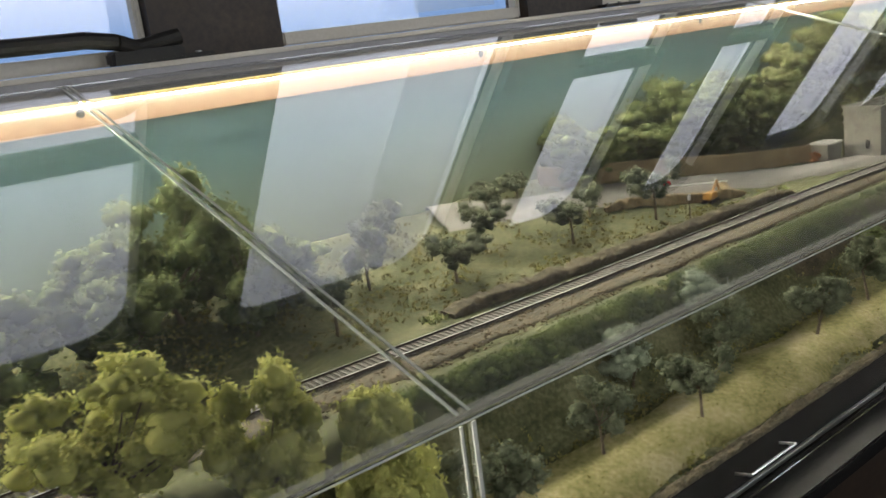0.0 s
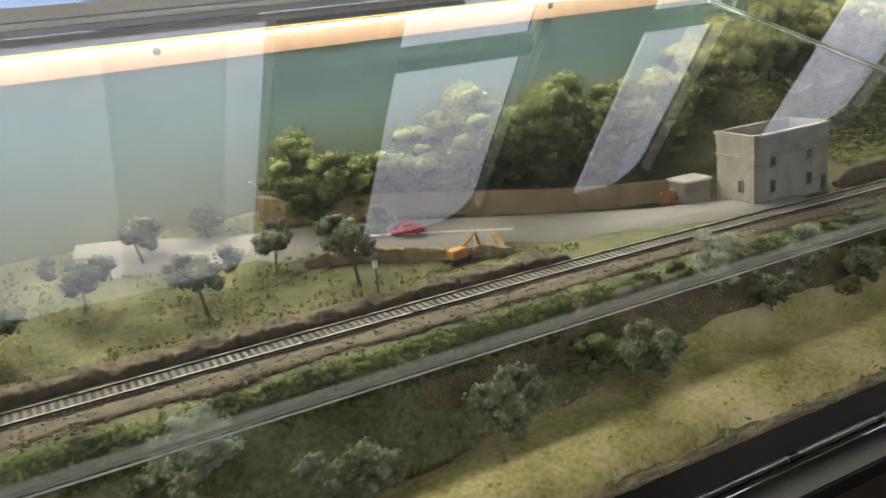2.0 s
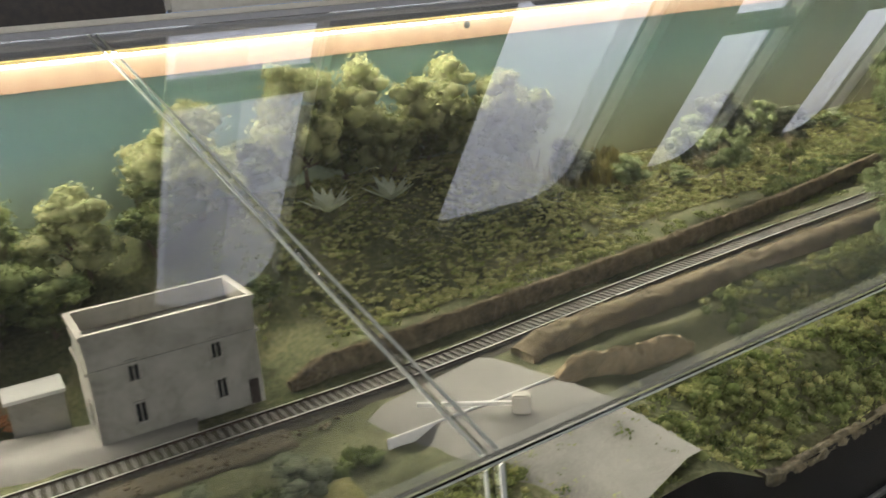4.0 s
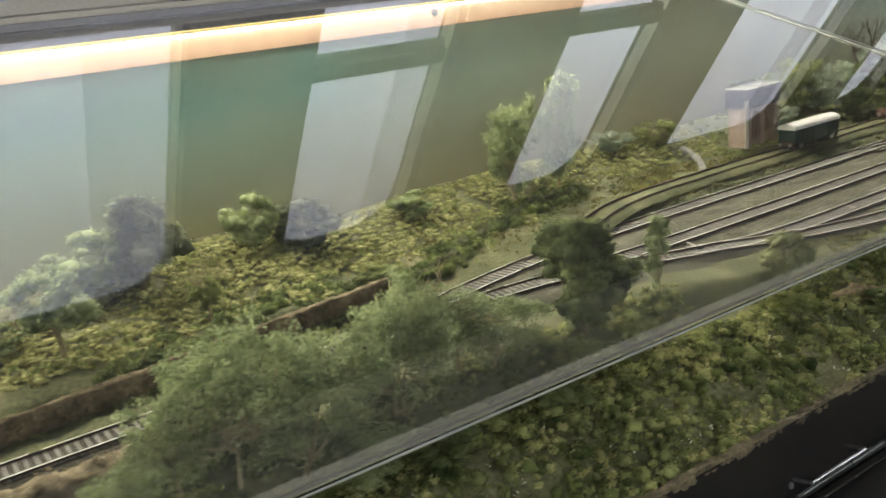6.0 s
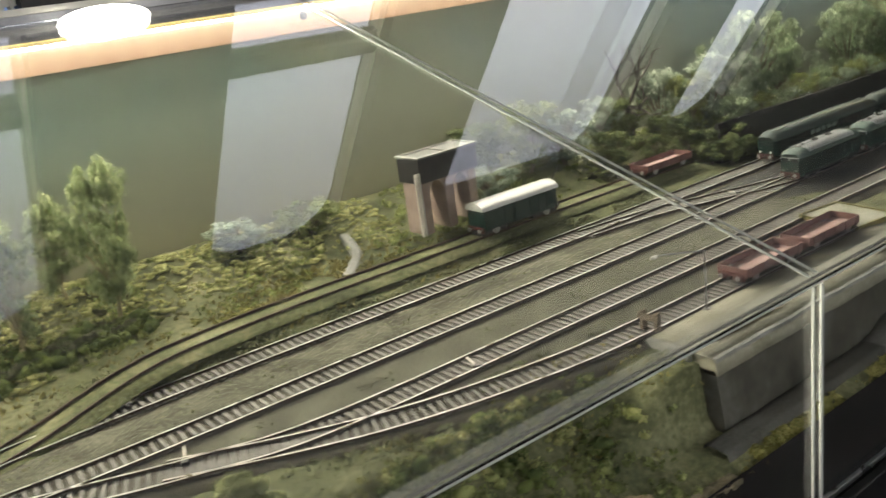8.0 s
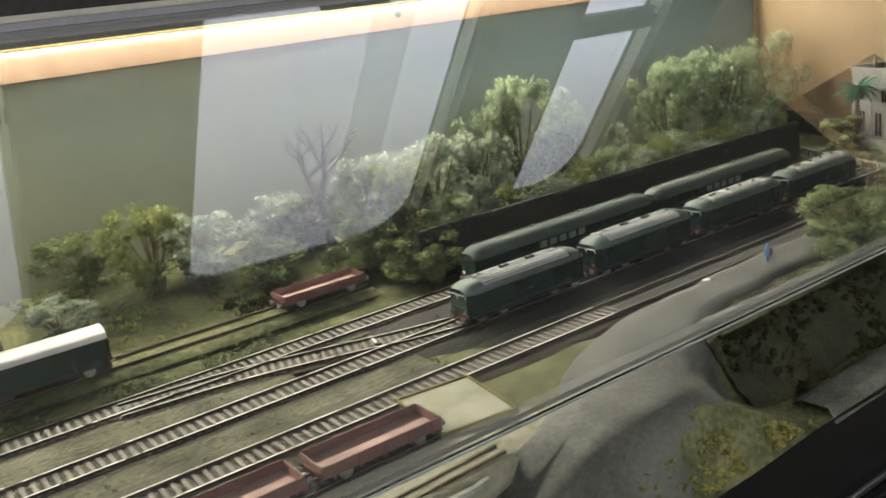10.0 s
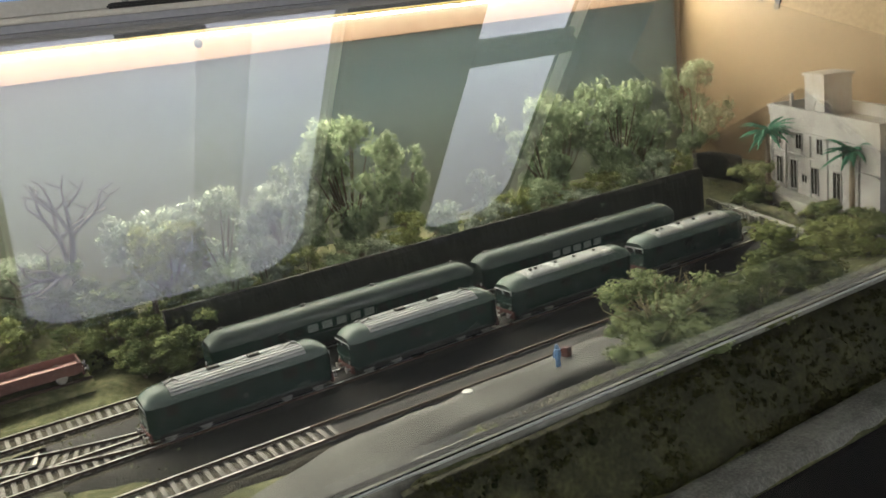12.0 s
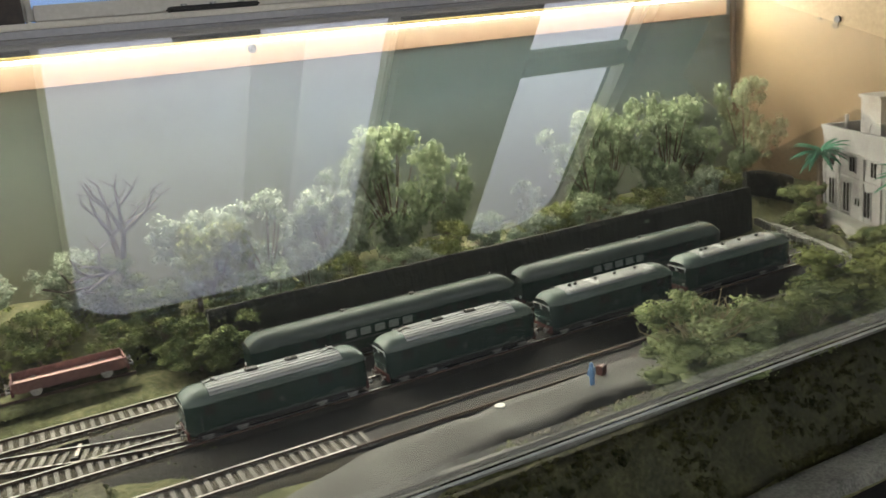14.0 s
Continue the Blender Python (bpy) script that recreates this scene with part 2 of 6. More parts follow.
HOUSEWALL = mat("weathered_house_plaster", [(0.2, 0.19, 0.16), (0.29, 0.28, 0.24), (0.36, 0.345, 0.3)], 0.9, 0, 35, 260, 0.3, 0.4)
VILLAWALL = mat("grey_white_plaster", [(0.17, 0.17, 0.163), (0.24, 0.24, 0.23), (0.3, 0.3, 0.286)], 0.9, 0, 28, 260, 0.2, 0.4)
DECK = mat("dirty_deck", [(0.16, 0.154, 0.108), (0.225, 0.218, 0.163), (0.28, 0.272, 0.215)], 0.95, 0, 24, 230, 0.7, 0.4, 0.15)
RAMP = mat("worn_ramp", [(0.03, 0.031, 0.026), (0.066, 0.067, 0.059), (0.115, 0.118, 0.106)], 0.82, 0, 18, 260, 0.12, 0.3)
BANKWALL = mat("tan_bank_wall", [(0.07, 0.058, 0.034), (0.15, 0.122, 0.074), (0.26, 0.22, 0.14)], 0.95, 0, 70, 320, 0.9, 0.5, 0.15)
OCHRE = mat("ochre_wall", [(0.22, 0.165, 0.085), (0.36, 0.285, 0.16)], 0.9, 0, 30, 250, 0.3)
STONE = mat("earth_stone_wall", [(0.14, 0.11, 0.06), (0.28, 0.22, 0.13), (0.4, 0.33, 0.2)], 0.95, 0, 60, 300, 0.8, 0.5, 0.2)
BRICK = mat("pinkish_pier", [(0.22, 0.165, 0.13), (0.38, 0.3, 0.245)], 0.9, 0, 50, 400, 0.3)
CONCRETE = mat("worn_concrete", [(0.12, 0.122, 0.104), (0.19, 0.192, 0.168), (0.27, 0.27, 0.24)], 0.85, 0, 22, 200, 0.2, 0.3)
MOSSY = mat("mossy_concrete", [(0.17, 0.176, 0.11), (0.27, 0.27, 0.2), (0.36, 0.355, 0.285)], 0.9, 0, 20, 170, 0.25, 0.3)
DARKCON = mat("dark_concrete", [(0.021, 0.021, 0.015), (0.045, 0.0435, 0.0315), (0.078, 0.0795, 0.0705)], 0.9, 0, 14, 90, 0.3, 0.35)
LOWLANE = mat("dark_low_lane", [(0.02, 0.02, 0.016), (0.045, 0.045, 0.038), (0.075, 0.076, 0.067)], 0.85, 0, 14, 300, 0.4, 0.3)
LANE = mat("dark_lane", [(0.045, 0.047, 0.041), (0.1, 0.102, 0.092), (0.17, 0.17, 0.152)], 0.85, 0, 28, 420, 0.6)
# dark cinder, darkened further by the locomotives' cast shadow put into its colour
SHADECINDER = mat("shaded_cinder", [(0.01, 0.01, 0.008), (0.028, 0.027, 0.022)], 0.9, 0, 25, 400, 0.6)
FIELD = mat("dry_field", [(0.12, 0.12, 0.038), (0.25, 0.23, 0.1), (0.36, 0.32, 0.2)], 0.95, 0, 13, 180, 0.9, 0.35, 0.1)
ASPHALT = mat("pale_road", [(0.18, 0.175, 0.155), (0.28, 0.27, 0.245)], 0.9, 0, 25, 500, 0.25)
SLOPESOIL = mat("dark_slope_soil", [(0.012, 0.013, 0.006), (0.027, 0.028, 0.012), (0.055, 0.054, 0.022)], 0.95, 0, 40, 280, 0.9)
MOSSBANK = mat("mossy_bank", [(0.025, 0.026, 0.012), (0.06, 0.062, 0.028), (0.12, 0.12, 0.055)], 0.95, 0, 50, 300, 0.9)
EARTH = mat("bare_earth", [(0.035, 0.03, 0.017), (0.085, 0.072, 0.042), (0.15, 0.125, 0.075)], 0.95, 0, 40, 300, 0.6)
DARKWALL = mat("dark_hedge_wall", [(0.01, 0.012, 0.008), (0.03, 0.033, 0.022)], 0.95, 0, 80, 300, 0.9)
CREAM = mat("cream_coach_panel", [(0.6, 0.57, 0.5), (0.7, 0.67, 0.6)], 0.5, 0, 5, 200, 0.02)
CURTAIN = sheer()
DARKWOOD = mat("dark_wood", [(0.016, 0.011, 0.008), (0.045, 0.03, 0.02)], 0.45, 0, 6, 120, 0.1)
TAN = mat("tan_end_board", [(0.135, 0.093, 0.046), (0.185, 0.13, 0.068)], 0.7, 0, 6, 150, 0.05)
CEILING = mat("dull_ceiling", [(0.66, 0.65, 0.6), (0.76, 0.75, 0.7)], 0.8, 0, 4, 60, 0.05)
BARK = mat("bark", [(0.07, 0.055, 0.035), (0.2, 0.16, 0.11)], 0.95, 0, 60, 400, 0.6)
TWIG = mat("pale_twig", [(0.2, 0.17, 0.09), (0.36, 0.31, 0.18)], 0.95, 0, 60, 400, 0.4)
CARRED = mat("red_car_paint", [(0.4, 0.02, 0.025), (0.5, 0.03, 0.035)], 0.2, 0, 60, 400, 0.0)
YELLOW = mat("yellow_machine", [(0.3, 0.15, 0.03), (0.5, 0.28, 0.08)], 0.6, 0, 60, 400, 0.1)
BLUE = mat("blue_figure_paint", [(0.1, 0.22, 0.42), (0.2, 0.36, 0.6)], 0.6, 0, 60, 400, 0.1)
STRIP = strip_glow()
TAPE = glow("led_tape_dots", (1.0, 0.85, 0.35), 1.0)
SEAL = sealant()
LEDGE = mat("grey_ledge_paint", [(0.33, 0.33, 0.35), (0.42, 0.42, 0.44)], 0.5, 0, 6, 150, 0.03)
LAMPGLOW = glow("lamp_glow", (1.0, 0.97, 0.85), 9.0)
PANE = glass("case_glass")
HAZYDUST = hazy_dust_glass()
EDGE = mat("polished_glass_edge", [(0.42, 0.44, 0.4), (0.55, 0.57, 0.52)], 0.35, 0, 20, 200, 0.02)
OLIVE = leafy("olive_foliage", (0.06, 0.076, 0.045), (0.22, 0.24, 0.155), 0.4)
DARKLEAF = leafy("dark_foliage", (0.06, 0.088, 0.034), (0.25, 0.285, 0.125), 0.4)
YELLOWLEAF = leafy("sunlit_foliage", (0.14, 0.16, 0.07), (0.47, 0.49, 0.26), 0.35)
BRIGHTLEAF = leafy("bright_foam", (0.16, 0.18, 0.05), (0.58, 0.58, 0.2), 0.35)
FEATHER = leafy("feathery_foliage", (0.14, 0.18, 0.08), (0.44, 0.5, 0.27), 0.45)
GREYLEAF = leafy("grey_green_foliage", (0.17, 0.21, 0.15), (0.48, 0.54, 0.42), 0.45)
AIRY = leafy("airy_foliage", (0.14, 0.19, 0.105), (0.41, 0.48, 0.31), 0.45)
WEED = leafy("weed_cover", (0.11, 0.138, 0.048), (0.33, 0.36, 0.145), 0.5)
MOSSLIGHT = leafy("light_moss", (0.23, 0.23, 0.09), (0.44, 0.44, 0.2), 0.25)
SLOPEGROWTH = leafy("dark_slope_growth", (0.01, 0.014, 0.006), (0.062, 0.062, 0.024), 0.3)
HEDGE = leafy("hedge_growth", (0.03, 0.05, 0.016), (0.19, 0.23, 0.075), 0.3)
ROUGHWEED = leafy("rough_weeds", (0.06, 0.078, 0.03), (0.37, 0.4, 0.16), 0.35)
FIELDMOSS = leafy("yellow_field_moss", (0.12, 0.12, 0.035), (0.36, 0.34, 0.12), 0.2)
YARDGRASS = leafy("dusty_yard_grass", (0.1, 0.11, 0.058), (0.25, 0.262, 0.15), 0.3)
AGAVE = leafy("agave_leaves", (0.4, 0.46, 0.34), (0.62, 0.66, 0.52), 0.3)
TILE = mat("orange_tiles", [(0.28, 0.11, 0.04), (0.5, 0.24, 0.1)], 0.9, 0, 80, 300, 0.5)
DRYGRASS = leafy("dry_grass", (0.12, 0.11, 0.035), (0.3, 0.27, 0.11))
PALMLEAF = leafy("palm_fronds", (0.025, 0.095, 0.06), (0.06, 0.2, 0.125), 0.25)
FLOWER = leafy("white_flowers", (0.5, 0.48, 0.36), (0.8, 0.78, 0.66), 0.3)


# ---- building helpers ----
def part(name, bm, material, parent=None, label="", smooth=False, kind=""):
    me = bpy.data.meshes.new(name)
    bmesh.ops.recalc_face_normals(bm, faces=bm.faces)
    if smooth:
        for f in bm.faces:
            f.smooth = True
    bm.to_mesh(me)
    bm.free()
    me.materials.append(material)
    ob = new(name, me)
    ob.parent = parent
    return tagged(ob, label, kind=kind)


def raw(name, verts, faces, material, parent=None, label="", smooth=False, kind=""):
    me = bpy.data.meshes.new(name)
    me.from_pydata(verts, [], faces)
    if smooth:
        me.polygons.foreach_set("use_smooth", [True] * len(me.polygons))
    me.materials.append(material)
    ob = new(name, me)
    ob.parent = parent
    return tagged(ob, label, kind=kind)


def thing(name, m, label, category, group=""):
    ob = new(name)
    ob.empty_display_size = 0.02
    ob.matrix_basis = m
    return tagged(ob, label, category, group)


def box(bm, x0, x1, y0, y1, z0, z1, bevel=0.0, m=None):
    t = Matrix.Translation(((x0 + x1) / 2, (y0 + y1) / 2, (z0 + z1) / 2)) @ Matrix.Diagonal((x1 - x0, y1 - y0, z1 - z0, 1))
    made = bmesh.ops.create_cube(bm, size=1, matrix=(m @ t) if m else t)
    if bevel:
        edges = list({e for v in made["verts"] for e in v.link_edges})
        bmesh.ops.bevel(bm, geom=edges, offset=bevel, segments=2, affect="EDGES")
    return bm


def B(*a, **k):
    return box(bmesh.new(), *a, **k)


def rod(bm, a, b, r, r2=None, n=8):
    """A round bar from a to b."""
    a, b = Vector(a), Vector(b)
    q = (b - a).to_track_quat("Z", "Y").to_matrix().to_4x4()
    bmesh.ops.create_cone(bm, cap_ends=True, segments=n, radius1=r, radius2=r if r2 is None else r2, depth=(b - a).length, matrix=Matrix.Translation((a + b) / 2) @ q)
    return bm


def R(*a, **k):
    return rod(bmesh.new(), *a, **k)


def disc(bm, centre, r, w, axis="Y", n=14):
    turn = pose(0, 0, 0, 90 if axis == "Y" else 0, 90 if axis == "X" else 0, 0)
    bmesh.ops.create_cone(bm, cap_ends=True, segments=n, radius1=r, radius2=r, depth=w, matrix=Matrix.Translation(centre) @ turn)
    return bm


def step(a, b, v):
    """Smooth step from 0 at a to 1 at b."""
    t = min(1.0, max(0.0, (v - a) / (b - a)))
    return t * t * (3 - 2 * t)


def gz(x, y):
    """Height of the modelled ground."""
    z = 0.0
    # front: field below the line, level crossing, rough slope, yard apron, lower lane
    field = -0.078 * step(-0.065, -0.15, y) - 0.02 * step(-0.19, -0.262, y)
    s = 0.062 * step(-0.12, 0.08, x)
    slope = -0.025 * step(-0.07 - s, -0.12 - s, y) - 0.04 * step(-0.15, -0.26, y)
    cross = -0.02 * step(-0.12, -0.26, y)
    lane = -0.06 * step(-0.194, -0.206, y) * (1 - step(0.56, 0.84, x)) - 0.054 * step(0.56, 0.84, x) * step(-0.238, -0.262, y) - 0.006 * step(-0.24, -0.262, y)
    late = -0.055 * step(-0.165, -0.21, y)
    a, b, c, d = step(-1.62, -1.5, x - 0.1 * step(-0.16, -0.24, y)), step(-1.28, -1.16, x), step(0.25, 0.37, x), step(0.88, 1.02, x)
    front = field * (1 - a) + cross * (a - a * b) + slope * (b - b * c) + lane * (c - c * d) + late * d
    # back: road rising to the wall, hill behind the house, cutting side, terrace behind the yard
    road = 0.045 * step(0.13, 0.36, y) + 0.02 * step(0.34, 0.39, y)
    hill = 0.105 * step(0.115, 0.34, y)
    side = 0.006 * step(0.1, 0.14, y) + 0.035 * step(0.14, 0.38, y)
    yard = 0.014 * step(0.118, 0.18, y) + 0.04 * step(0.22, 0.38, y)
    east = 0.03 * step(0.19, 0.24, y)
    a, b, c, d = step(-1.68, -1.5, x), step(-1.05, -0.85, x), step(-0.45, -0.05, x), step(0.86, 0.93, x)
    back = road * (1 - a) + hill * (a - a * b) + side * (b - b * c) + yard * (c - c * d) + east * d
    # terrace held by the wall behind the line
    t = min(max((x + 1.42) / 1.12, 0.0), 1.0)
    yw = 0.07 + 0.028 * t + 0.052 * t * t
    back += 0.018 * step(yw - 0.003, yw + 0.007, y) * step(-1.47, -1.4, x) * (1 - step(-0.45, -0.3, x))
    return z + front + back


# ---- ground ----
NX, NY = 800, 90
xs, ys = np.linspace(-4.2, 1.858, NX), np.linspace(-0.262, 0.398, NY)
TRACKS = {
    "main": [(-4.2, 0.06), (-3.2, 0.05), (-2.6, 0.036), (-1.97, 0.03), (-1.6, 0.016), (-1.35, 0.008), (-1.1, 0.023), (-0.8, 0.036), (-0.55, 0.041), (-0.4, 0.06), (-0.25, 0.097), (-0.1, 0.118), (0.1, 0.123), (0.4, 0.12), (0.95, 0.118), (1.72, 0.118)],
    "second": [(-0.42, 0.05), (-0.3, 0.054), (-0.15, 0.04), (0.0, 0.032), (0.4, 0.028), (0.9, 0.03), (1.6, 0.03)],
    "third": [(-0.2, 0.044), (-0.1, 0.012), (0.0, -0.026), (0.11, -0.052), (0.4, -0.057), (0.8, -0.058), (1.6, -0.062)],
    "loading": [(-0.02, -0.014), (0.07, -0.058), (0.15, -0.089), (0.25, -0.112), (0.38, -0.125), (0.74, -0.127)],
    "siding": [(-0.16, 0.106), (-0.08, 0.13), (0.0, 0.16), (0.08, 0.178), (0.2, 0.188), (0.5, 0.19), (0.855, 0.19)],
    "crossover": [(0.56, 0.112), (0.66, 0.098), (0.74, 0.076), (0.82, 0.05), (0.9, 0.031)],
}


def smooth_line(pts, gap=0.02):
    """Evenly spaced points on a soft curve through pts."""
    p = [Vector((*q, 0)) for q in pts]
    p = [p[0] * 2 - p[1]] + p + [p[-1] * 2 - p[-2]]
    out = []
    for a, b, c, d in zip(p, p[1:], p[2:], p[3:]):
        n = max(2, int((c - b).length / gap))
        for i in range(n):
            t = i / n
            out.append(0.5 * (2 * b + (c - a) * t + (2 * a - 5 * b + 4 * c - d) * t * t + (3 * b - a - 3 * c + d) * t ** 3))
    return out + [p[-2]]


LINES = {k: smooth_line(v) for k, v in TRACKS.items()}


def track_z(name, x):
    return 0.016 * step(-0.14, 0.06, x) if name == "siding" else 0.0


verts, faces = [], []
for i in range(NX):
    for j in range(NY):
        x, y = float(xs[i]), float(ys[j])
        rough = 0.0025 * noise.noise((x * 40, y * 40, 0)) + 0.005 * noise.noise((x * 11, y * 11, 3)) * step(0.0, 0.1, abs(y - 0.04))
        verts.append((x, y, gz(x, y) - 0.003 + rough * (0.4 if 0.34 < x < 0.9 and y < 0 else 1.0)))
for i in range(NX - 1):
    for j in range(NY - 1):
        a = i * NY + j
        faces.append((a, a + NY, a + NY + 1, a + 1))
ground = raw("ground", verts, faces, GRASS, smooth=True, kind="structure")
tagged(ground, "model ground of green and straw static grass", "ground")


def ribbon(line, half, z, drop=0.0, name="main"):
    """A strip along a line, with sloping shoulders."""
    v, f = [], []
    for i, p in enumerate(line):
        q = line[min(i + 1, len(line) - 1)] - line[max(i - 1, 0)]
        n = q.normalized().cross(Vector((0, 0, 1)))
        h = z + track_z(name, p.x)
        for s, dz in ((-half - drop, -0.006), (-half, 0), (half, 0), (half + drop, -0.006)):
            v.append((p.x + n.x * s, p.y + n.y * s, h + dz + 0.0006 * noise.noise((p.x * 90, s * 300, z))))
    for i in range(len(line) - 1):
        for k in range(3):
            a = i * 4 + k
            f.append((a, a + 1, a + 5, a + 4))
    return v, f


def rail_mesh(line, side, name):
    v, f = [], []
    for i, p in enumerate(line):
        q = line[min(i + 1, len(line) - 1)] - line[max(i - 1, 0)]
        n = q.normalized().cross(Vector((0, 0, 1)))
        h = track_z(name, p.x)
        for s, z in ((-0.0009, 0.0012), (-0.0006, 0.0016), (-0.00105, 0.0038), (0.00105, 0.0038), (0.0006, 0.0016), (0.0009, 0.0012)):
            v.append((p.x + n.x * (side + s), p.y + n.y * (side + s), h + z))
    for i in range(len(line) - 1):
        for k in range(5):
            a = i * 6 + k
            f.append((a, a + 1, a + 7, a + 6))
    return v, f


sleeper_bm = B(-0.0017, 0.0017, -0.0152, 0.0152, -0.0004, 0.0015)
sleeper_me = bpy.data.meshes.new("sleeper")
sleeper_bm.to_mesh(sleeper_me)
sleeper_me.materials.append(SLEEPER)
LABELS = {"main": "main running line with shiny worn rails on ballast", "second": "second yard track with worn rails on ballast", "third": "third yard track with shiny rails and pale sleepers", "loading": "short loading track ending beside the platform", "siding": "overgrown back siding with dull rusty rails", "crossover": "diagonal crossover track between two yard lines"}
for name, line in LINES.items():
    t = thing("railway_track", pose(0, 0, 0), LABELS[name], "railway track", "tracks of the layout")
    v, f = ribbon(line, 0.0225, 0.0 if name == "main" else 0.0005, 0.008, name)
    bed = raw("ballast_bed", v, f, GRASS if name == "siding" else BALLAST, t, "overgrown mossy bed" if name == "siding" else "brown-grey ballast stones", True)
    if name in ("second", "third"):
        bed.data.materials.append(SHADECINDER)
        for k, q in enumerate(f):
            bed.data.polygons[k].material_index = int(v[q[0]][0] > (0.85 if name == "second" else 0.97))
    for side in (-0.0141, 0.0141):
        v, f = rail_mesh(line, side, name)
        rail = raw("rail", v, f, RUST, t, "dull brown rail" if name == "siding" else "polished steel rail")
        if name != "siding":
            rail.data.materials.append(RAILTOP)
            for k in range(2, len(f), 5):
                if name != "third" or v[f[k][0]][0] < 0.96:
                    rail.data.polygons[k].material_index = 1
    # sleepers: single ones in the stretch that is passed nearest, the rest joined
    rest = bmesh.new()
    run, last = 0.0, line[0]
    for a, b in zip(line, line[1:]):
        seg = (b - a).length
        while run <= seg:
            p = a + (b - a) * (run / seg)
            ang = math.degrees(math.atan2((b - a).y, (b - a).x))
            m = pose(p.x, p.y, track_z(name, p.x), 0, 0, ang + random.uniform(-1.5, 1.5))
            if 0.12 < p.x < 0.62 and name != "siding":
                s = new("sleeper", sleeper_me)
                s.parent, s.matrix_basis = t, m
            elif name != "siding" and not (p.x > (0.86 if name == "second" else 0.99) and name in ("third", "second")):
                box(rest, -0.0017, 0.0017, -0.0152, 0.0152, -0.0004, 0.0015, m=m)
            run += 0.008
        run -= seg
    part("sleepers", rest, SLEEPER, t, "pale worn sleepers", kind="stuff")


def strip_on_ground(name, line, half, lift, material, label, category, kind="structure"):
    """A road or path laid over the ground."""
    v, f = [], []
    for i, p in enumerate(line):
        q = line[min(i + 1, len(line) - 1)] - line[max(i - 1, 0)]
        n = q.normalized().cross(Vector((0, 0, 1)))
        w = half(i / (len(line) - 1)) if callable(half) else half
        for k in range(7):
            s = (k / 3 - 1) * w
            x, y = p.x + n.x * s, p.y + n.y * s
            v.append((x, y, gz(x, y) + lift - (0.012 if k in (0, 6) else 0)))
    for i in range(len(line) - 1):
        for k in range(6):
            a = i * 7 + k
            f.append((a, a + 1, a + 8, a + 7))
    return tagged(raw(name, v, f, material, smooth=True), label, category, kind=kind)


strip_on_ground("road", smooth_line([(-2.5, 0.36), (-2.2, 0.285), (-2.05, 0.235), (-1.85, 0.165), (-1.68, 0.1), (-1.55, 0.06)]), lambda t: 0.05 - 0.006 * t, 0.0045, ASPHALT, "pale grey country road beside the ochre wall", "road")
strip_on_ground("road", smooth_line([(-1.36, -0.03), (-1.35, -0.08), (-1.33, -0.15), (-1.3, -0.255)]), lambda t: 0.09 - 0.01 * t, 0.005, ASPHALT, "pale road at the level crossing", "road")
strip_on_ground("path", smooth_line([(0.28, 0.215), (0.3, 0.235), (0.325, 0.265), (0.33, 0.3)]), 0.008, 0.003, CONCRETE, "short curved concrete footpath", "path")
strip_on_ground("path", smooth_line([(1.0, -0.113), (1.03, -0.111), (1.1, -0.105), (1.22, -0.1), (1.34, -0.1)]), lambda t: 0.035 * min(1.0, 0.85 + 3 * t) + 0.003 * math.sin(23 * t) + 0.0016 * math.sin(71 * t), 0.0045, RAMP, "grey service road beside the yard", "road")
strip_on_ground("lane", smooth_line([(0.34, -0.233), (0.5, -0.232), (0.62, -0.231), (0.73, -0.23)]), 0.0155, 0.003, LOWLANE, "lower lane along the front edge", "road")
strip_on_ground("lane", smooth_line([(1.02, -0.243), (1.3, -0.239), (1.84, -0.235)]), 0.021, 0.004, LANE, "grey lower lane below the hedge", "road")
strip_on_ground("ramp", smooth_line([(1.06, -0.108), (0.98, -0.124), (0.91, -0.165), (0.84, -0.203), (0.75, -0.228), (0.66, -0.233), (0.58, -0.234)]), lambda t: 0.032 + 0.038 * min(1.0, t / 0.35) - 0.055 * max(0.0, t - 0.35) / 0.65 + 0.002 * math.sin(50 * t), 0.0055, RAMP, "broad worn concrete ramp down to the lane", "ramp")
for pts in ([(-2.15, 0.262), (-2.05, 0.228), (-1.95, 0.192)], [(-1.45, -0.1), (-1.37, -0.103), (-1.28, -0.105)]):
    strip_on_ground("road_marking", smooth_line(pts), 0.0012, 0.0065, WHITE, "thin white line painted on the road", "road marking")

for dy in (-0.017, -0.006):
    strip_on_ground("rut", smooth_line([(0.4, -0.174 + dy), (0.53, -0.18 + dy), (0.62, -0.181 + dy), (0.74, -0.174 + dy)]), 0.0017, 0.0052, EARTH, "dark wheel rut along the loading deck", "rut")
strip_on_ground("verge", smooth_line([(-3.5, 0.012), (-3.0, 0.005), (-2.6, -0.003), (-1.97, -0.008), (-1.7, -0.016), (-1.5, -0.026)]), lambda t: 0.024 + 0.004 * math.sin(60 * t) + 0.002 * math.sin(141 * t), 0.0, EARTH, "dark gravelly earth verge beside the line", "verge")
strip_on_ground("slope", smooth_line([(-2.25, -0.088), (-2.0, -0.09), (-1.8, -0.092), (-1.6, -0.098)]), lambda t: 0.028 + 0.004 * math.sin(31 * t) + 0.002 * math.sin(97 * t), 0.0015, EARTH, "dark bare earth slope below the line", "slope")
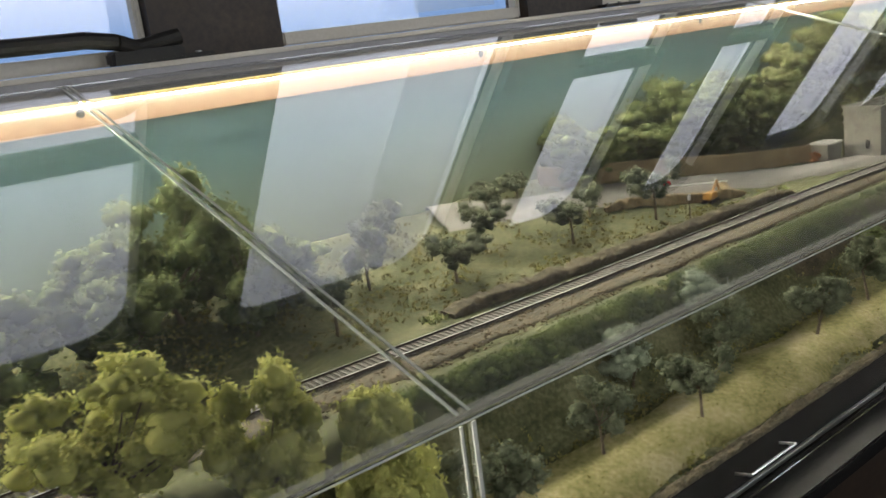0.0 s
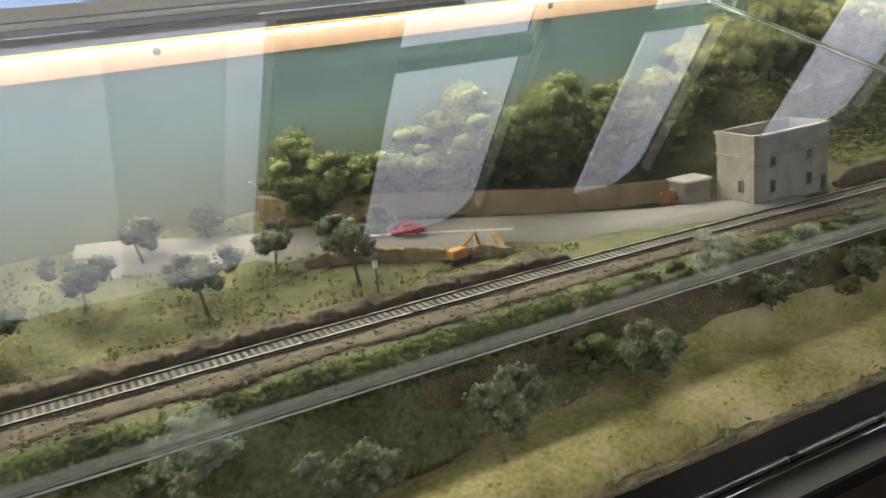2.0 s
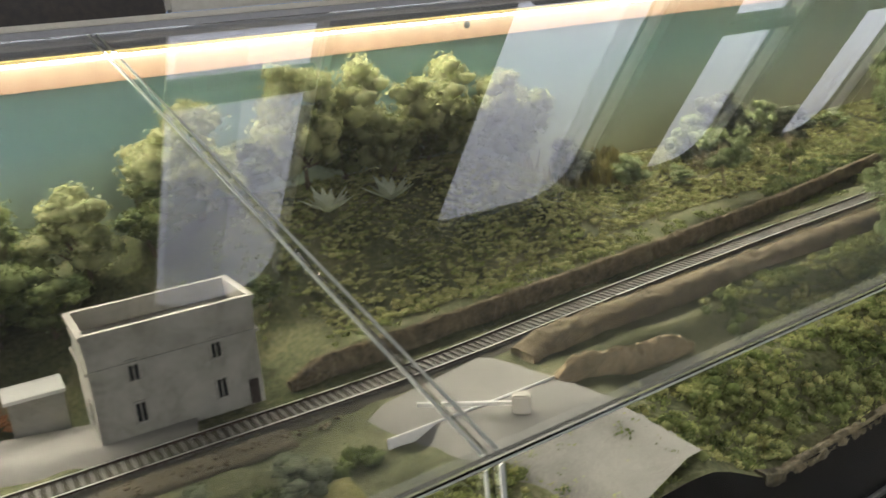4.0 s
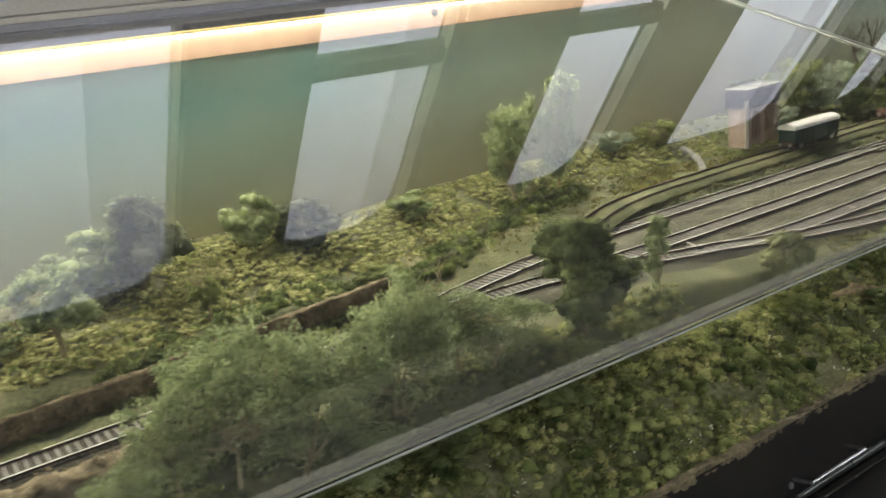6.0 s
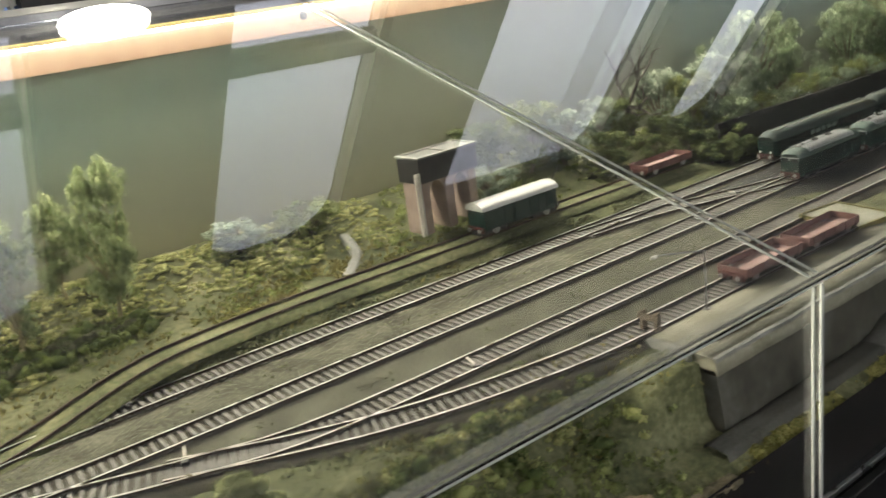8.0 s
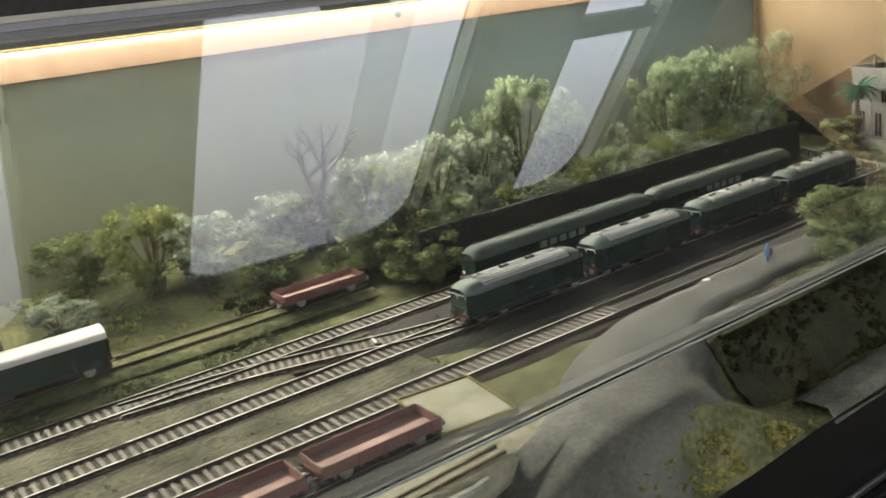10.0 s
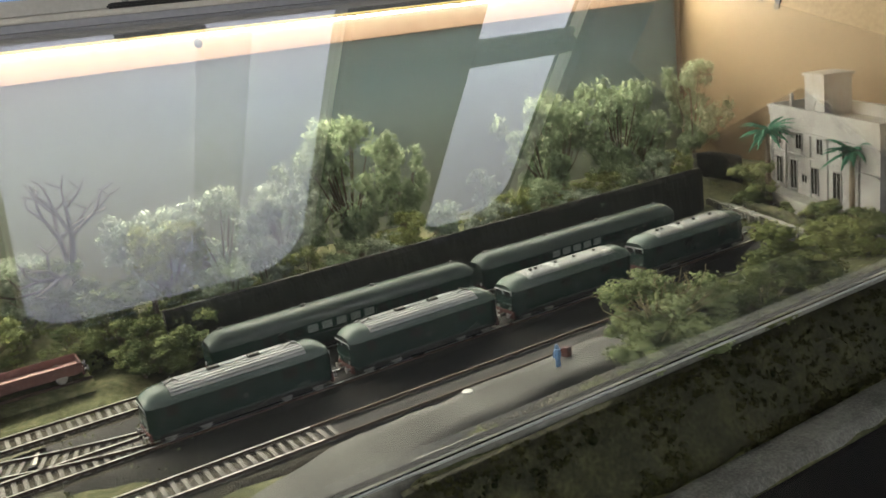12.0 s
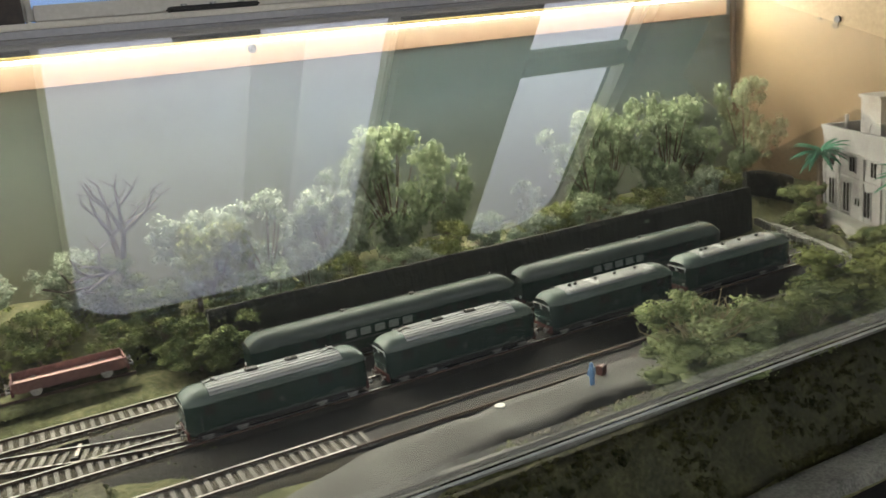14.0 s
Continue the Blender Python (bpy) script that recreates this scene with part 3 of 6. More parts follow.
strip_on_ground("field", smooth_line([(-3.6, -0.2), (-3.0, -0.2), (-2.4, -0.198), (-2.0, -0.186), (-1.7, -0.172), (-1.58, -0.176), (-1.5, -0.18)]), lambda t: 0.055 + 0.026 * step(0.6, 0.85, t) + 0.006 * math.sin(40 * t) + 0.003 * math.sin(97 * t), 0.0025, FIELD, "dry straw-coloured field with yellow-green moss", "field")
strip_on_ground("garden_bed", smooth_line([(1.715, 0.16), (1.69, 0.09), (1.66, 0.01), (1.625, -0.08)]), lambda t: 0.03, 0.0016, MOSSBANK, "dark planted soil of the station garden", "garden bed")
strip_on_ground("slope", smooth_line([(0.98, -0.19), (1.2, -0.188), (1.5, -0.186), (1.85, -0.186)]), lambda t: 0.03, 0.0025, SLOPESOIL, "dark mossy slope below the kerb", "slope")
strip_on_ground("yard_soil", smooth_line([(-0.42, 0.055), (-0.25, 0.05), (0.0, 0.03), (0.2, 0.018), (0.5, 0.0), (0.8, 0.0)]), lambda t: 0.025 + 0.12 * min(1.0, 1.9 * t) ** 0.8 + 0.005 * math.sin(33 * t) + 0.003 * math.sin(87 * t), 0.0, YARDSOIL, "dusty grey-green soil between the yard tracks", "yard soil")
# cinder ground plus the painted shadow in front of the parked locomotives
strip_on_ground("yard_bed", smooth_line([(0.7, 0.06), (0.85, 0.045), (1.1, 0.03), (1.4, 0.03), (1.72, 0.035)]), lambda t: 0.127 * min(1.0, 0.2 + 3.4 * t) + 0.005 * math.sin(37 * t) + 0.003 * math.sin(91 * t), 0.0, SHADECINDER, "dark cinder bed with the locomotives' shade in its colour", "yard bed")

v = [p for x in np.linspace(-4.2, 1.858, 300).tolist() for p in ((x, -0.2622, gz(x, -0.262) - 0.003), (x, -0.2622, -0.14))]
f = [(2 * i, 2 * i + 2, 2 * i + 3, 2 * i + 1) for i in range(299)]
tagged(raw("ground_edge", v, f, MATTBLACK, kind="structure"), "black cut edge of the model ground", "ground edge")

# ---- case ----
YF, ZF, YB, ZB = -0.295, 0.088, 0.40, 0.318
SLOPE = (ZB - ZF) / (YB - YF)
tagged(part("wall_backdrop", B(-4.2, 1.858, 0.40, 0.412, -0.1, 0.279), painted_backdrop(), kind="structure"), "painted backdrop of teal sky and olive haze", "backdrop")
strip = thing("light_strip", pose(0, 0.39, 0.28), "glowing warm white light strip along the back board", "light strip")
# the board is no lamp: the tape's light on it is painted as emission
part("lit_board", B(-4.2, 1.83, -0.006, 0.008, 0.0, 0.034), STRIP, strip, "board with the tape's light put in as peach glow")
dots = bmesh.new()
for k in range(180):
    box(dots, -4.19 + k * 0.0333, -4.186 + k * 0.0333, -0.0065, -0.004, 0.0342, 0.0356)
part("light_dots", dots, TAPE, strip, "row of tiny yellow light points", kind="stuff")
for x in (-3.0, -2.346, -1.731, -0.992, -0.081, 0.372, 1.07):
    screw = thing("screw", pose(x, 0.384, 0.299, 90), "round steel screw holding the light strip", "screw", "screws of the light strip")
    bm = bmesh.new()
    bmesh.ops.create_uvsphere(bm, u_segments=14, v_segments=8, radius=0.0055, matrix=Matrix.Diagonal((1, 1, 0.6, 1)))
    part("head", bm, STEEL, screw, smooth=True)
    part("washer", disc(bmesh.new(), (0, 0, -0.001), 0.007, 0.0012, "Z"), STEEL, screw)

PANES = ((-4.4, -2.9961), (-2.9959, -1.4901), (-1.4899, 0.3759), (0.3761, 1.9))
case = thing("glass_case", pose(0, 0, 0), "glass display case with sloping top panes", "display case")
for x0, x1 in PANES:
    bm = bmesh.new()
    d = Vector((0, 0.045 + YB - YF, SLOPE * (0.045 + YB - YF)))
    up = Vector((0, -d.z, d.y)).normalized() * 0.004
    v = [bm.verts.new(Vector((x, YF, ZF)) + k * d + q * up) for x in (x0, x1) for k in (0, 1) for q in (0, 1)]
    for f in ((0, 1, 3, 2), (4, 6, 7, 5), (0, 4, 5, 1), (2, 3, 7, 6), (0, 2, 6, 4), (1, 5, 7, 3)):
        bm.faces.new([v[i] for i in f])
    part("top_pane", bm, HAZYDUST, case, "clear sloping glass pane").visible_shadow = False
    part("front_pane", B(x0, x1, YF - 0.004, YF, -0.12, ZF - 0.0015), PANE, case, "clear upright glass pane").visible_shadow = False
L = math.hypot(YB - YF, ZB - ZF) + 0.04
tilt = math.degrees(math.atan(SLOPE))
for x in (-2.996, -1.49, 0.376):
    bm = bmesh.new()
    for s in (-0.0062, 0.0038):
        box(bm, s, s + 0.0024, 0, L, 0.0048, 0.0058)
    part("joint_edge", bm, EDGE, case, "pale polished glass edge").matrix_basis = pose(x, YF, ZF, tilt)
    bm = bmesh.new()
    for a, b in ((-0.0075, -0.0055), (0.003, 0.0062)):
        box(bm, a, b, -0.0062, -0.0048, -0.12 - ZF, -0.002)
    part("joint_edge", bm, EDGE, case).matrix_basis = pose(x, YF, ZF)
part("front_seal", B(-4.4, 1.9, -0.0055, 0.005, 0.0048, 0.0054), SEAL, case, "milky clear sealant along the front edge").matrix_basis = pose(0, YF, ZF, tilt)
part("front_edge", B(-4.4, 1.9, -0.0079, -0.0069, 0.0036, 0.0047), EDGE, case, "pale front glass edge").matrix_basis = pose(0, YF, ZF, tilt)

rim = thing("case_base", pose(0, 0, 0), "black case base with an aluminium edge", "case base")
bm = bmesh.new()
cuts = np.linspace(-4.4, 1.9, 64).tolist()
v = [[bm.verts.new(p) for p in ((x, -0.2625, -0.098 + 0.036 * step(-1.52, -1.36, x)), (x, -0.276, -0.121), (x, -0.2625, -0.14))] for x in cuts]
for a, b in zip(v, v[1:]):
    for i, k in ((0, 1), (1, 2), (2, 0)):
        bm.faces.new((a[i], b[i], b[k], a[k]))
bm.faces.new(v[0]), bm.faces.new(v[-1])
part("inner_board", bm, MATTBLACK, rim, "matt black inner board")
part("edge_profile", B(-4.4, 1.9, -0.281, -0.277, -0.126, -0.1205, 0.0006), ALU, rim, "bright aluminium edge")
part("outer_ledge", B(-4.4, 1.9, -0.33, -0.2815, -0.145, -0.1265, 0.002), MATTBLACK, rim)
part("side_panel", B(-4.4, 1.9, -0.325, -0.3, -0.88, -0.1455), DARKWOOD, rim, "dark wood side panel")
part("case_back", B(-4.4, 1.9, 0.413, 0.442, -0.88, 0.279), DARKWOOD, rim)
part("back_fascia", B(-4.4, 1.858, 0.4465, 0.4695, 0.28, 0.345), LEDGE, rim, "grey painted fascia under the sill")
part("back_ledge", B(-4.4, 1.858, 0.3985, 0.4425, 0.2795, 0.3155, 0.001), LEDGE, rim, "grey painted ledge behind the light strip")
part("layout_board", B(-4.2, 1.858, -0.2615, 0.4, -0.16, -0.1405), DARKWOOD, rim)
for x in (-2.228, -1.42, -0.205, 0.699, -2.9):
    bolt = thing("bolt", pose(x, -0.2715, -0.112, 76), "small shiny bolt in the black board", "bolt", "bolts of the case base")
    part("head", disc(bmesh.new(), (0, 0, 0.002), 0.0032, 0.003, "Z", 12), ALU, bolt)
for x in (-2.62, -1.37, -0.16, 0.632):
    handle = thing("bracket", pose(x, -0.273, -0.108, 76), "pale wire bracket on the black board", "bracket", "brackets of the case base")
    bm = bmesh.new()
    for a, b in (((-0.04, 0, 0), (-0.04, 0, 0.018)), ((-0.04, 0, 0.018), (0.04, 0, 0.018)), ((0.04, 0, 0.018), (0.04, 0, 0))):
        rod(bm, a, b, 0.0016)
    part("wire", bm, ALU, handle)

# ---- the coach round the case ----
BAYS = [(-3.35, -2.86, "band"), (-2.66, -2.14, "wide"), (-1.93, -1.63, "band"), (-1.39, -1.14, "knob"), (-0.81, -0.4, "wide"), (-0.2, 0.07, "band"), (0.33, 0.6, "knob"), (0.84, 1.33, "wide"), (1.56, 1.8, "band")]
SILL = 0.352
HEADS = (0.96, 1.02, 1.02, 1.03, 0.97, 0.96, 0.96, 0.96, 0.96)
SHEERS = {1: (0.5, 0.84), 3: (0.06, 0.46), 4: (0.66, 0.95), 5: (0.58, 0.95), 7: (0.54, 0.69)}
bm = bmesh.new()
ends = [-5.0] + [v for w in BAYS for v in w[:2]] + [4.0]
for a, b in zip(ends[::2], ends[1::2]):
    box(bm, a, b, 0.47, 0.53, 0.353, 1.5)
for (a, b, _), HEAD in zip(BAYS, HEADS):
    box(bm, a, b, 0.47, 0.53, HEAD, 1.5)
    for s, xe in ((1, a), (-1, b)):            # rounded upper corners
        r = 0.1
        pts = [(xe, HEAD)] + [(xe + s * (r - r * math.sin(q)), HEAD - r + r * math.cos(q)) for q in np.linspace(0, math.pi / 2, 8)]
        lo, hi = [bm.verts.new((x, 0.472, z)) for x, z in pts], [bm.verts.new((x, 0.53, z)) for x, z in pts]
        bm.faces.new(lo), bm.faces.new(hi)
        for i in range(len(pts)):
            k = (i + 1) % len(pts)
            bm.faces.new((lo[i], lo[k], hi[k], hi[i]))
box(bm, -5, 4, 0.47, 0.53, -0.9, 0.345)
tagged(part("wall_north", bm, DARKWOOD, kind="structure"), "dark panelled coach wall with window bays", "wall")
tagged(part("window_sill", B(-5, 4, 0.443, 0.53, 0.3455, 0.3525, 0.002), CREAM, kind="structure"), "pale sill under the coach windows", "window sill")
for n, (a, b, sort) in enumerate(BAYS):
    w = thing("window_%d" % (n + 1), pose(a, 0.5, SILL), "coach window in a cream frame with blue light outside", "window")
    w["kind"] = "structure"
    W, HEAD = b - a, HEADS[n]
    fr = bmesh.new()
    for x0, x1, z0, z1 in ((0.001, 0.011, 0.002, HEAD - SILL - 0.075), (W - 0.011, W - 0.001, 0.002, HEAD - SILL - 0.075), (0.011, W - 0.011, 0.002, 0.022)):
        box(fr, x0, x1, -0.012, 0.012, z0, z1, 0.003)
    part("window_frame", fr, CREAM, w, "cream painted frame")
    part("window_pane", B(0.002, W - 0.002, 0.0125, 0.0155, 0.004, HEAD - SILL - 0.002), PANE, w).visible_shadow = False
    if sort == "wide":
        part("sill_strip", B(0.012, W - 0.012, -0.016, -0.013, 0.004, 0.02), CREAM, w)
    elif sort == "band":
        part("top_light_bar", B(0.001, W - 0.001, -0.02, 0.012, 0.125, 0.175, 0.012), DARKWOOD, w, "dark rounded cross bar")
    else:
        part("top_light_bar", B(0.001, W - 0.001, -0.02, 0.012, 0.115, 0.16, 0.01), DARKWOOD, w, "dark rounded cross bar")
    if n in SHEERS:
        part("curtain", B(W * SHEERS[n][0], W * SHEERS[n][1], -0.03, -0.026, 0.03, HEAD - SILL - 0.03), CURTAIN, w, "drab sheer hanging curtain")
for x in (-2.84, -1.9, 1.05, -0.75, 0.2):
    latch = thing("catch_plate", pose(x, 0.452, 0.353), "black metal catch plate lying on the sill", "catch plate", "catch plates on the sill")
    part("plate", B(-0.055, 0.055, -0.012, 0.012, 0, 0.006, 0.002), BLACK, latch)
    for q in (-0.035, 0, 0.035):
        part("rivet", disc(bmesh.new(), (q, 0, 0.007), 0.004, 0.003, "Z", 10), STEEL, latch)
grip = thing("grab_handle", pose(-2.99, 0.45, 0.353), "curved black grab handle fixed over the sill", "handle")
bm = bmesh.new()
pts = [(-0.16, 0, 0), (-0.15, -0.01, 0.028), (-0.11, -0.012, 0.036), (0.03, -0.012, 0.036), (0.07, -0.01, 0.03), (0.1, 0, 0.02), (0.16, 0, 0.03)]
for a, b in zip(pts, pts[1:]):
    rod(bm, a, b, 0.011, n=12)
part("bar", bm, BLACK, grip)
part("foot", B(0.06, 0.16, -0.015, 0.015, 0, 0.018, 0.003), BLACK, grip)
part("foot", B(-0.185, -0.135, -0.015, 0.015, 0, 0.012, 0.003), BLACK, grip)
tagged(part("backdrop_sky", B(-7, 6, 1.3, 1.31, -0.6, 3.5), by_height("daylight", (0.16, 0.27, 0.5), (0.8, 0.82, 0.95), 0.42, 0.75, DAYLIGHT), kind="structure"), "hazy blue and white daylight outside the coach", "backdrop")
bm = bmesh.new()
box(bm, -5, 4, -1.75, -1.69, -0.9, 0.3)
box(bm, -5, 4, -1.75, -1.69, 0.94, 1.5)
cuts = [-5.0] + [x + d for x in (-4.1, -2.6, -1.1, 0.4, 1.9) for d in (-0.47, 0.47)] + [4.0]
for a, b in zip(cuts[::2], cuts[1::2]):
    box(bm, a, b, -1.75, -1.69, 0.3, 0.94)
tagged(part("wall_south", bm, DARKWOOD, kind="structure"), "dark panelled coach wall opposite with windows", "wall")
tagged(part("backdrop_sky_south", B(-7, 6, -2.6, -2.59, -0.6, 3.5), by_height("daylight_south", (0.16, 0.27, 0.5), (0.8, 0.82, 0.95), 0.1, 0.6, 1.0), kind="structure"), "hazy daylight outside the opposite windows", "backdrop")
tagged(part("wall_west", B(-5.06, -5, -1.75, 0.53, -0.9, 1.5), DARKWOOD, kind="structure"), "dark coach end wall", "wall")
tagged(part("wall_far_east", B(4, 4.06, -1.75, 0.53, -0.9, 1.5), DARKWOOD, kind="structure"), "dark coach end wall", "wall")
tagged(part("ceiling", B(-5.06, 4.06, -1.75, 0.53, 1.5, 1.56), CEILING, kind="structure"), "dull coach ceiling", "ceiling")
tagged(part("floor", B(-5.06, 4.06, -1.75, 0.53, -0.96, -0.9), DARKWOOD, kind="structure"), "dark coach floor", "floor")
lamp = thing("spot_lamp", pose(0.139, 0.41, 0.329), "small bright round lamp over the back board", "lamp")
bm = bmesh.new()
bmesh.ops.create_uvsphere(bm, u_segments=16, v_segments=10, radius=0.026, matrix=Matrix.Diagonal((2.0, 0.5, 0.62, 1)))
part("bulb", bm, LAMPGLOW, lamp, "glaring white bulb", True)
part("socket", B(-0.03, 0.03, 0.004, 0.02, -0.02, 0.014, 0.003), STEEL, lamp)
# tan board that closes the layout to the east
bm = B(1.86, 1.872, -0.31, 0.41, -0.12, 0.5)
tagged(part("wall_east", bm, TAN, kind="structure"), "tan painted board closing the layout", "wall")
for y, z, r in ((0.235, 0.262, 0.003), (0.205, 0.262, 0.005)):
    plug = thing("plug_hole", pose(1.859, y, z), "small dark hole in the tan board", "hole", "holes in the tan board")
    part("hole_rim", disc(bmesh.new(), (0, 0, 0), r, 0.003, "X"), BLACK, plug)
cable = thing("cable", pose(0, 0, 0), "brown cable down the corner of the case", "cable")
bm = bmesh.new()
for a, b in (((1.846, 0.385, 0.31), (1.845, 0.386, 0.25)), ((1.845, 0.386, 0.25), (1.85, 0.39, 0.1))):
    rod(bm, a, b, 0.0045)
part("cord", bm, RUST, cable)
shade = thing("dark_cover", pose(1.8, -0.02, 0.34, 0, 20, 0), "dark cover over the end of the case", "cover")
part("panel", B(-0.12, 0.05, -0.25, 0.12, 0, 0.008, 0.003), DARKWOOD, shade)


# ---- rolling stock ----
def arc(w, z1, z2, q):
    """A point of a flattened barrel roof of half width w, at the angle q from its near eaves."""
    c = math.cos(q)
    return -w * math.copysign(abs(c) ** 0.82, c), z1 + (z2 - z1) * max(0.0, math.sin(q)) ** 0.82


def shell(L, W, z0, z1, z2, nose, sections=26):
    """Rings of a coach body with rounded ends: width and roof fall away over the length nose. Returns verts of side and roof rings."""
    xs_ = [-L / 2 + nose * (1 - math.cos(q)) for q in np.linspace(0, math.pi / 2, 7)]
    xs_ = xs_ + [L / 2 + L * 0 - (x + L / 2) for x in reversed(xs_)]
    rings = []
    for x in xs_:
        d = max(0.0, 1 - (L / 2 - abs(x)) / nose)
        k = math.sqrt(max(0.0, 1 - 0.42 * d ** 2.2))
        top = z2 - (z2 - z1) * 0.55 * d ** 2
        w = W / 2 * k
        side = [(x, -w, z0), (x, -w * 1.0, z0 + (z1 - z0) * 0.5), (x, -w, z1)]
        roof = [(x, *arc(w, z1, top, q)) for q in np.linspace(0, math.pi, 15)]
        rings.append((side, roof))
    return rings


def loft(rings, closed=False, caps=True):
    v = [p for r in rings for p in r]
    n = len(rings[0])
    f = [(i * n + k, i * n + (k + 1) % n, (i + 1) * n + (k + 1) % n, (i + 1) * n + k) for i in range(len(rings) - 1) for k in range(n if closed else n - 1)]
    if caps:
        f += [tuple(range(n)), tuple(range((len(rings) - 1) * n, len(rings) * n))]
    return v, f


def bogie(parent, x, wheels=(-0.014, 0.014), z=0.0036):
    b = part("bogie", B(-0.021, 0.021, -0.011, 0.011, 0.0035, 0.009, 0.001), BLACK, parent, "black bogie frame")
    b.matrix_basis = pose(x, 0, z - 0.0036)
    for q in wheels:
        bm = bmesh.new()
        for y in (-0.0138, 0.0138):
            disc(bm, (q, y, 0.0055 + 0.0032), 0.0052, 0.0022)
        rod(bm, (q, -0.0138, 0.0087), (q, 0.0138, 0.0087), 0.001)
        part("wheelset", bm, STEEL, b)
    return b


def ends(t, L, z, W):
    for s in (-1, 1):
        beam = part("buffer_beam", B(-0.0012, 0.0012, -W * 0.42, W * 0.42, -0.004, 0.0035, 0.0004), BEAM, t, "red buffer beam")
        beam.matrix_basis = pose(s * (L / 2 - 0.0005), 0, z)
        for y in (-0.0095, 0.0095):
            bm = bmesh.new()
            rod(bm, (0, y, 0), (s * 0.0045, y, 0), 0.0011)
            disc(bm, (s * 0.0048, y, 0), 0.0027, 0.0008, "X", 12)
            part("buffer", bm, STEEL, beam)
        part("coupling", B(min(0, s * 0.006), max(0, s * 0.006), -0.0015, 0.0015, -0.002, 0.0), BLACK, beam)


def railcar(m, flip):
    t = thing("railcar", m, "dark green diesel railcar with a grey-green rounded roof", "railcar", "railcars of the green train")
    L, W, z0, z1, z2 = 0.284, 0.033, 0.0105, 0.0325, 0.0462
    rings = shell(L, W, z0, z1, z2, 0.016)
    sides = [s + [(x, -y, z) for x, y, z in reversed(s)] for s, _ in rings]
    v, f = loft(sides, True)
    raw("body", v, f, GREEN, t, "glossy dark green body")
    v, f = loft([r for _, r in rings])
    raw("roof", v, f, ROOF, t, "grey-green rounded roof", True)
    part("underframe", B(-0.085, 0.085, -0.0125, 0.0125, 0.0048, 0.0106, 0.001), BLACK, t, "black underframe with tanks")
    for x in (-0.098, 0.098):
        bogie(t, x)
    ends(t, L, 0.0105, W)
    for s in (-1, 1):
        for k in range(13):
            x = -0.09 + k * 0.015
            lit = 3 <= k <= 7 if s < 0 else 5 <= k <= 9
            part("side_window", B(-0.0052, 0.0052, -0.0004, 0.0004, -0.0036, 0.0036, 0.0003), BLIND if lit else DARKGLASS, t, "pale drawn blind" if lit else "").matrix_basis = pose(x, s * (W / 2 + 0.0001), 0.0275)
        for x in (-0.112, 0.112):
            part("side_door", B(-0.005, 0.005, -0.0005, 0.0005, -0.0105, 0.0105, 0.0003), GREEN, t).matrix_basis = pose(x, s * (W / 2 + 0.0002), 0.0225)
        part("waist_stripe", B(-0.12, 0.12, -0.0002, 0.0002, -0.0005, 0.0005), ROOF, t).matrix_basis = pose(0, s * (W / 2 + 0.0002), 0.0205)
        for y in (-0.0075, 0.0, 0.0075):
            part("cab_window", B(-0.0004, 0.0004, -0.0031, 0.0031, -0.0035, 0.0035, 0.0003), DARKGLASS, t).matrix_basis = pose(s * (L / 2 - 0.0002), y, 0.0275, 0, s * 8, 0)
        for y in (-0.0085, 0.0085):
            part("headlight", disc(bmesh.new(), (0, 0, 0), 0.0017, 0.0016, "X", 10), WHITE, t, "white lamp glass").matrix_basis = pose(s * (L / 2), y, 0.0165)
        part("horn", B(-0.0025, 0.0025, -0.0016, 0.0016, 0, 0.002, 0.0004), BLACK, t).matrix_basis = pose(s * 0.125, 0.004, 0.0452)
    for s in (-1, 1):
        for y in (-0.006, 0.006):
            part("end_hose", R((s * (L / 2 + 0.001), y, 0.012), (s * (L / 2 + 0.004), y, 0.005), 0.0007, n=6), BEAM, t, "red end hose")
    for x in (-0.045, 0.03):
        part("roof_vent", disc(bmesh.new(), (0, 0, 0.0008), 0.0024, 0.0022, "Z", 10), BLACK, t).matrix_basis = pose(x, 0, 0.0463)
    return t


